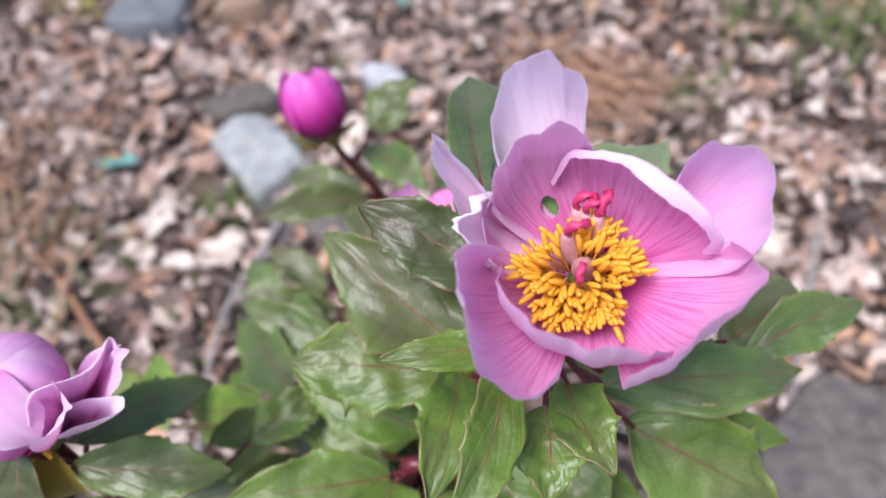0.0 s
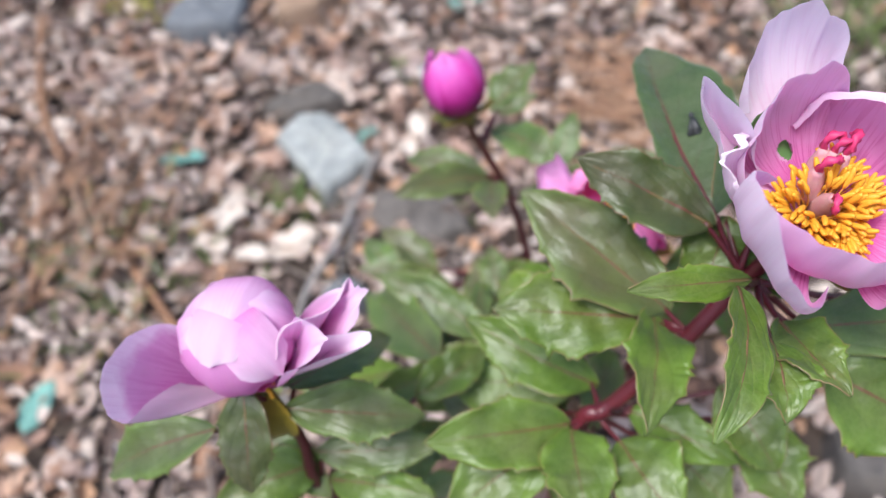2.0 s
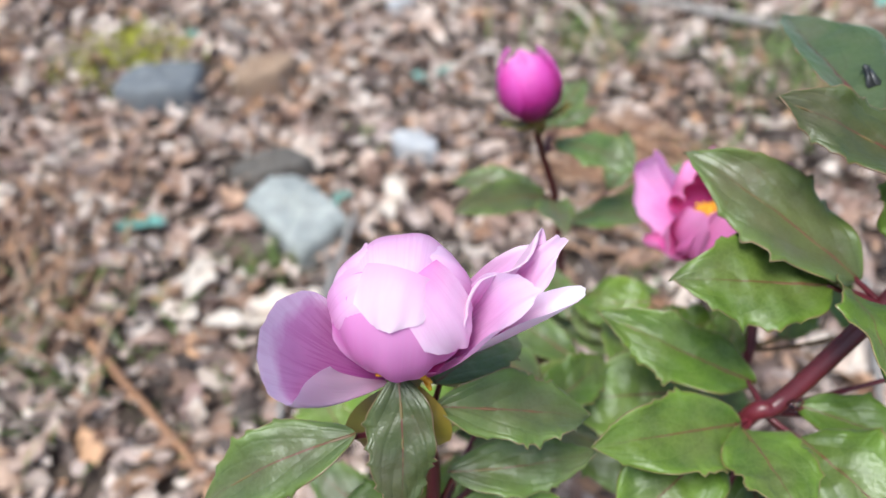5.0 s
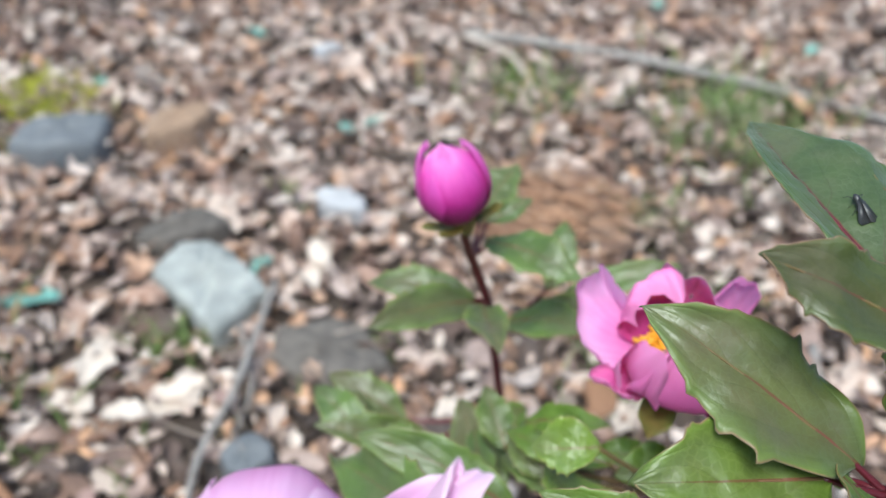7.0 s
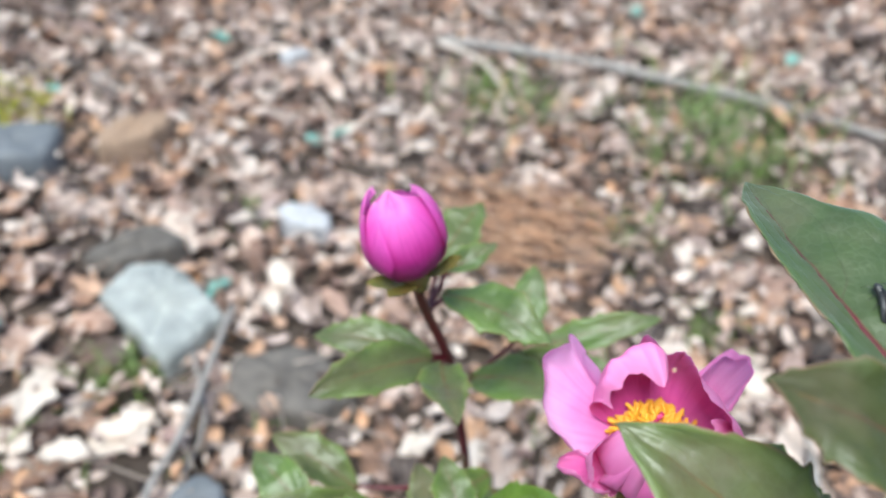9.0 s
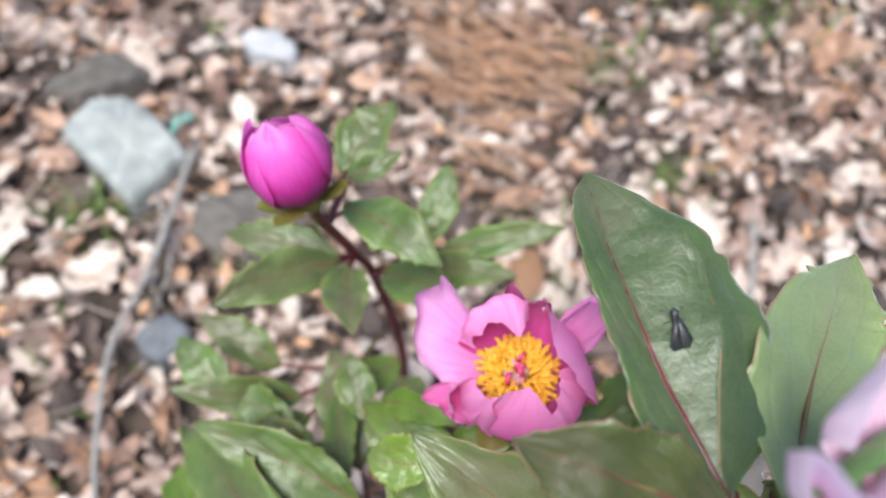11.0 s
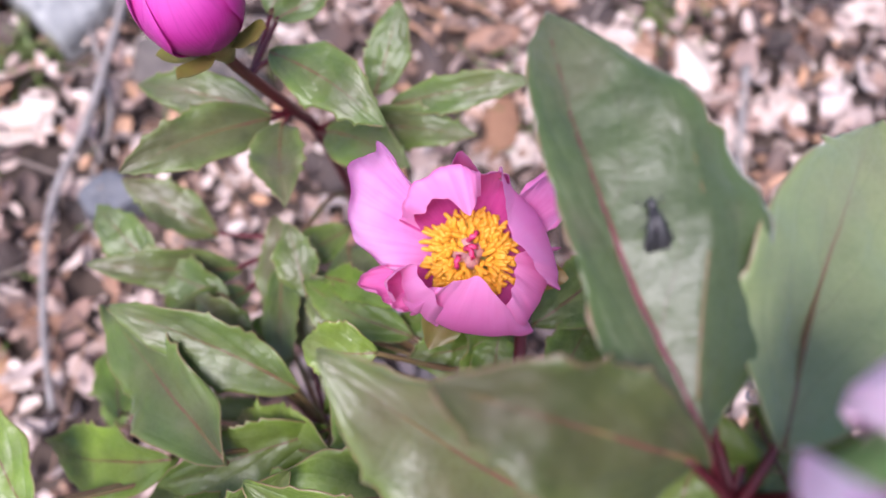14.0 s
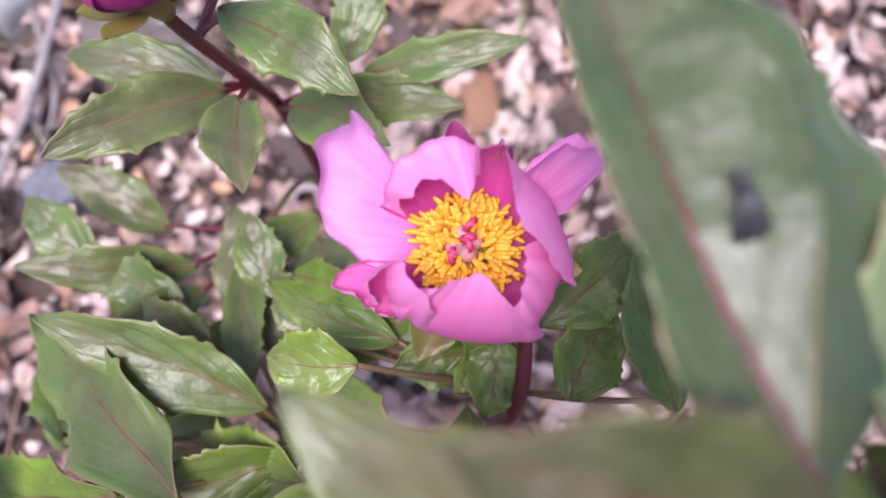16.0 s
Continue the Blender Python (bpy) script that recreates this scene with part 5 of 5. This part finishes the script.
# ---- the drooping flower ----
def bud_petal(turn, span, radius, tall, low, high, open_by, seed):
    """A petal wrapped round the egg of a closed flower."""
    rng = np.random.default_rng(seed)
    ph = rng.uniform(0, 6.3)
    nu, nv = 20, 17
    verts, uvs = [], []
    for i in range(nu):
        u = i / (nu - 1)
        t = low + (high - low) * u
        z = tall * t
        for j in range(nv):
            v = 2 * j / (nv - 1) - 1
            end = math.sqrt(max(0.0, 1 - max(0, (u - 0.5) / 0.5) ** 2.4))
            a = radians(turn) + radians(span) * 0.5 * v * (0.45 + 0.55 * min(1, u * 2.2)) * (0.10 + 0.90 * end)
            r = radius * math.sin(math.pi * min(0.9995, 0.07 + 0.93 * t ** 0.95)) ** 0.62
            r += open_by * u ** 3 + 0.0006 * math.sin(7 * v + ph) * u + 0.0012 * v * v
            verts.append((r * math.cos(a), r * math.sin(a), z + 0.002 * math.sin(4 * v + ph) * u ** 3))
            uvs.append((0.5 + 0.5 * v, u))
    return mesh_of("petal", verts, grid_faces(nu, nv), uvs)


droop_flower = flower_base(plant_drooping, (-0.1236, 0.209, 0.512), (0.02, -0.22, 0.97), (0.98, -0.18, 0.02), 0.008)
for args in [
    dict(azimuth=28, length=0.080, width=0.042, e0=31, e1=61, cup=0.45, tip=-12, twist=3, seed=22, blunt=0.35, point=0.7),
    dict(azimuth=5, length=0.072, width=0.040, e0=52, e1=70, cup=0.60, tip=-12, twist=-8, seed=25, z0=0.001, blunt=0.45, point=0.4),
]:
    part("petal", petal_mesh(**args), PETAL_FADED, droop_flower)
for k, (args, grow, first, material) in enumerate([
    ((90, 5, 104, 85, 0.0), 0.99, 0.35, PETAL_FADED), ((185, -5, 78, 62, 0.0), 0.99, 0.35, PETAL_FADED), ((0, -2, 76, 60, 0.0), 0.97, 0.35, PETAL_FADED),
    # first piece here: added patch painting the right wing's shaded inner face
    ((-58, -36, 20, 26, 0.0), 1.03, 0.8, PETAL_SHADED), ((-92, 24, -64, 62, 0.05), 1.02, 0.95, PETAL_DROOP),
    # second piece here: pale petal whose colour paints the dome's sunlit top
    ((-42, 42, -36, 27, 0.03), 1.06, 0.9, PETAL_SHELL), ((-106, 64, -23, 27, 0.01), 1.075, 0.95, PETAL_PALE),
]):
    part("petal", globe_petal((-0.001, 0.012, 0.0345), (0.0262 * grow, 0.0258 * grow, 0.0250 * grow), *args, seed=90 + k, first=first, crumple=(2.4, 2.4, 2.4, 1.0, 1.8, 1.0, 0.7)[k], sharp=1.4 if k == 4 else 2.6), material, droop_flower)
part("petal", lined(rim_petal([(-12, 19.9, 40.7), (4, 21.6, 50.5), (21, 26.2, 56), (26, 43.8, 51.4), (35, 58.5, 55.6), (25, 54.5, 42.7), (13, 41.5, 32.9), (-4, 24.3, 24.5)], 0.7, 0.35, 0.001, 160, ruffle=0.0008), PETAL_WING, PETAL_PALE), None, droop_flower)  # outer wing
part("petal", lined(rim_petal([(152, 29, 30), (163, 37, 45), (-176, 43, 55), (-158, 47, 59), (-143, 50, 55), (-135, 48, 50), (-146, 38, 39), (-158, 28, 28)], 0.74, 0.40, 0.0, 161, ruffle=0.0009), PETAL_MAUVE, PETAL_PALE), None, droop_flower)  # hanging petal, torn at its foot
part("petal", lined(rim_petal([(-8, 26, 36), (-1, 40, 47), (3, 54, 53), (6, 61, 55), (10, 61, 54), (12, 52, 50), (15, 40, 44), (18, 26, 34)], 0.75, 0.55, 0.0, 162, ruffle=0.0009), PETAL_WHITE, PETAL_WHITE), None, droop_flower)  # short whitish petal with a frayed tip
stamens(droop_flower, 30, 0.002, 0.005, 0.003, 0.006, 0.009, 9, 0.004)
for k, a in enumerate((30, 150, 230)):
    sepal(droop_flower, a, 0.034, 0.028, -25, -75, 60 + k)
sepal(droop_flower, -66, 0.034, 0.034, 0, -100, 65, -0.001, SEPAL_OLIVE)


# ---- the bud ----
bud = flower_base(plant_bud, (-0.0085, 0.4335, 0.4695), (-0.27, 0.22, 0.94), (0.97, -0.15, 0.1), 0.008)
for k, args in enumerate([(-20, 190, 0.0180, 0.0425, 0.0, 1.0, 0.0), (100, 190, 0.0183, 0.043, 0.0, 1.0, 0.0), (220, 190, 0.0186, 0.043, 0.0, 1.0, 0.0),
                          (172, 95, 0.0196, 0.0490, 0.0, 0.985, 0.003), (-75, 215, 0.0199, 0.0455, 0.0, 1.0, 0.0), (200, 110, 0.0206, 0.0450, 0.0, 0.94, 0.0), (5, 75, 0.0206, 0.0450, 0.0, 0.97, 0.006), (100, 140, 0.0202, 0.043, 0.0, 0.92, 0.001)]):
    part("petal", bud_petal(*args, seed=70 + k), PETAL_BUD, bud)
for k, a in enumerate((-120, -10, 80, 190)):
    sepal(bud, a, 0.022, 0.020, -10, 45, 80 + k, -0.003)


# ---- the fly on the large leaf ----
def fly():
    v, f = tube([(0, 0.0048, 0.0024), (0, 0.003, 0.0025), (0, 0.0, 0.0024), (0, -0.004, 0.002), (0, -0.0066, 0.0016)], [0.0006, 0.0014, 0.0011, 0.0017, 0.0014, 0.0004], 9, 16)
    ob = new("fly", mesh_of("fly", v, f))
    ob.data.materials.append(FLY)
    for s in (-1, 1):
        w = [(s * 0.0002, 0.0026, 0.0040 + 0.0002 * s), (s * 0.0020, -0.0010, 0.0036 + 0.0002 * s), (s * 0.0042, -0.0072, 0.0028 + 0.0002 * s), (s * 0.0034, -0.0088, 0.0028 + 0.0002 * s), (-s * 0.0006, -0.0084, 0.0038 + 0.0002 * s), (-s * 0.0004, -0.0010, 0.0042 + 0.0002 * s)]
        thicken(part("wing", mesh_of("wing", w, [(0, 1, 2, 3, 4, 5)]), FLY, ob), 0.0002)
        for y0, y1 in ((0.003, 0.0052), (0.001, 0.0005), (-0.001, -0.003)):
            lv, lf = tube([(s * 0.001, y0, 0.002), (s * 0.003, 0.5 * (y0 + y1), 0.0028), (s * 0.0034, y1, 0.0)], [0.00014, 0.00009], 5, 6)
            part("leg", mesh_of("leg", lv, lf), FLY, ob)
    ob.matrix_world = frame_of(fly_leaf_map(44.5, -5.0), (-0.05, -0.36, 0.93), (1, 0.0, 0.0)) @ Matrix.Scale(0.9, 4)
    tagged(ob, "small dark fly resting on a large green leaf", "fly")


fly()


# ---- drops of water left on the plants ----
def water_drop(place, size):
    """A flattened bead of water."""
    bm = bmesh.new()
    bmesh.ops.create_icosphere(bm, subdivisions=3, radius=size)
    for v in bm.verts:
        v.co.z = v.co.z * (0.8 if v.co.z > 0 else 0.35)
    for f in bm.faces:
        f.smooth = True
    me = bpy.data.meshes.new("water_drop")
    bm.to_mesh(me)
    bm.free()
    me.materials.append(WATER)
    ob = new("water_drop", me)
    ob.location = place
    tagged(ob, "clear round drop of water on a leaf", "water drop", "drops of water")


for spot, size in (((0.0490, 0.1985, 0.4662), 0.0034), ((0.0382, 0.4365, 0.4400), 0.0018), ((0.1295, 0.2310, 0.5665), 0.0017), ((0.1145, 0.2437, 0.5475), 0.0016), ((0.0205, 0.2420, 0.4520), 0.0015)):
    water_drop(spot, size)
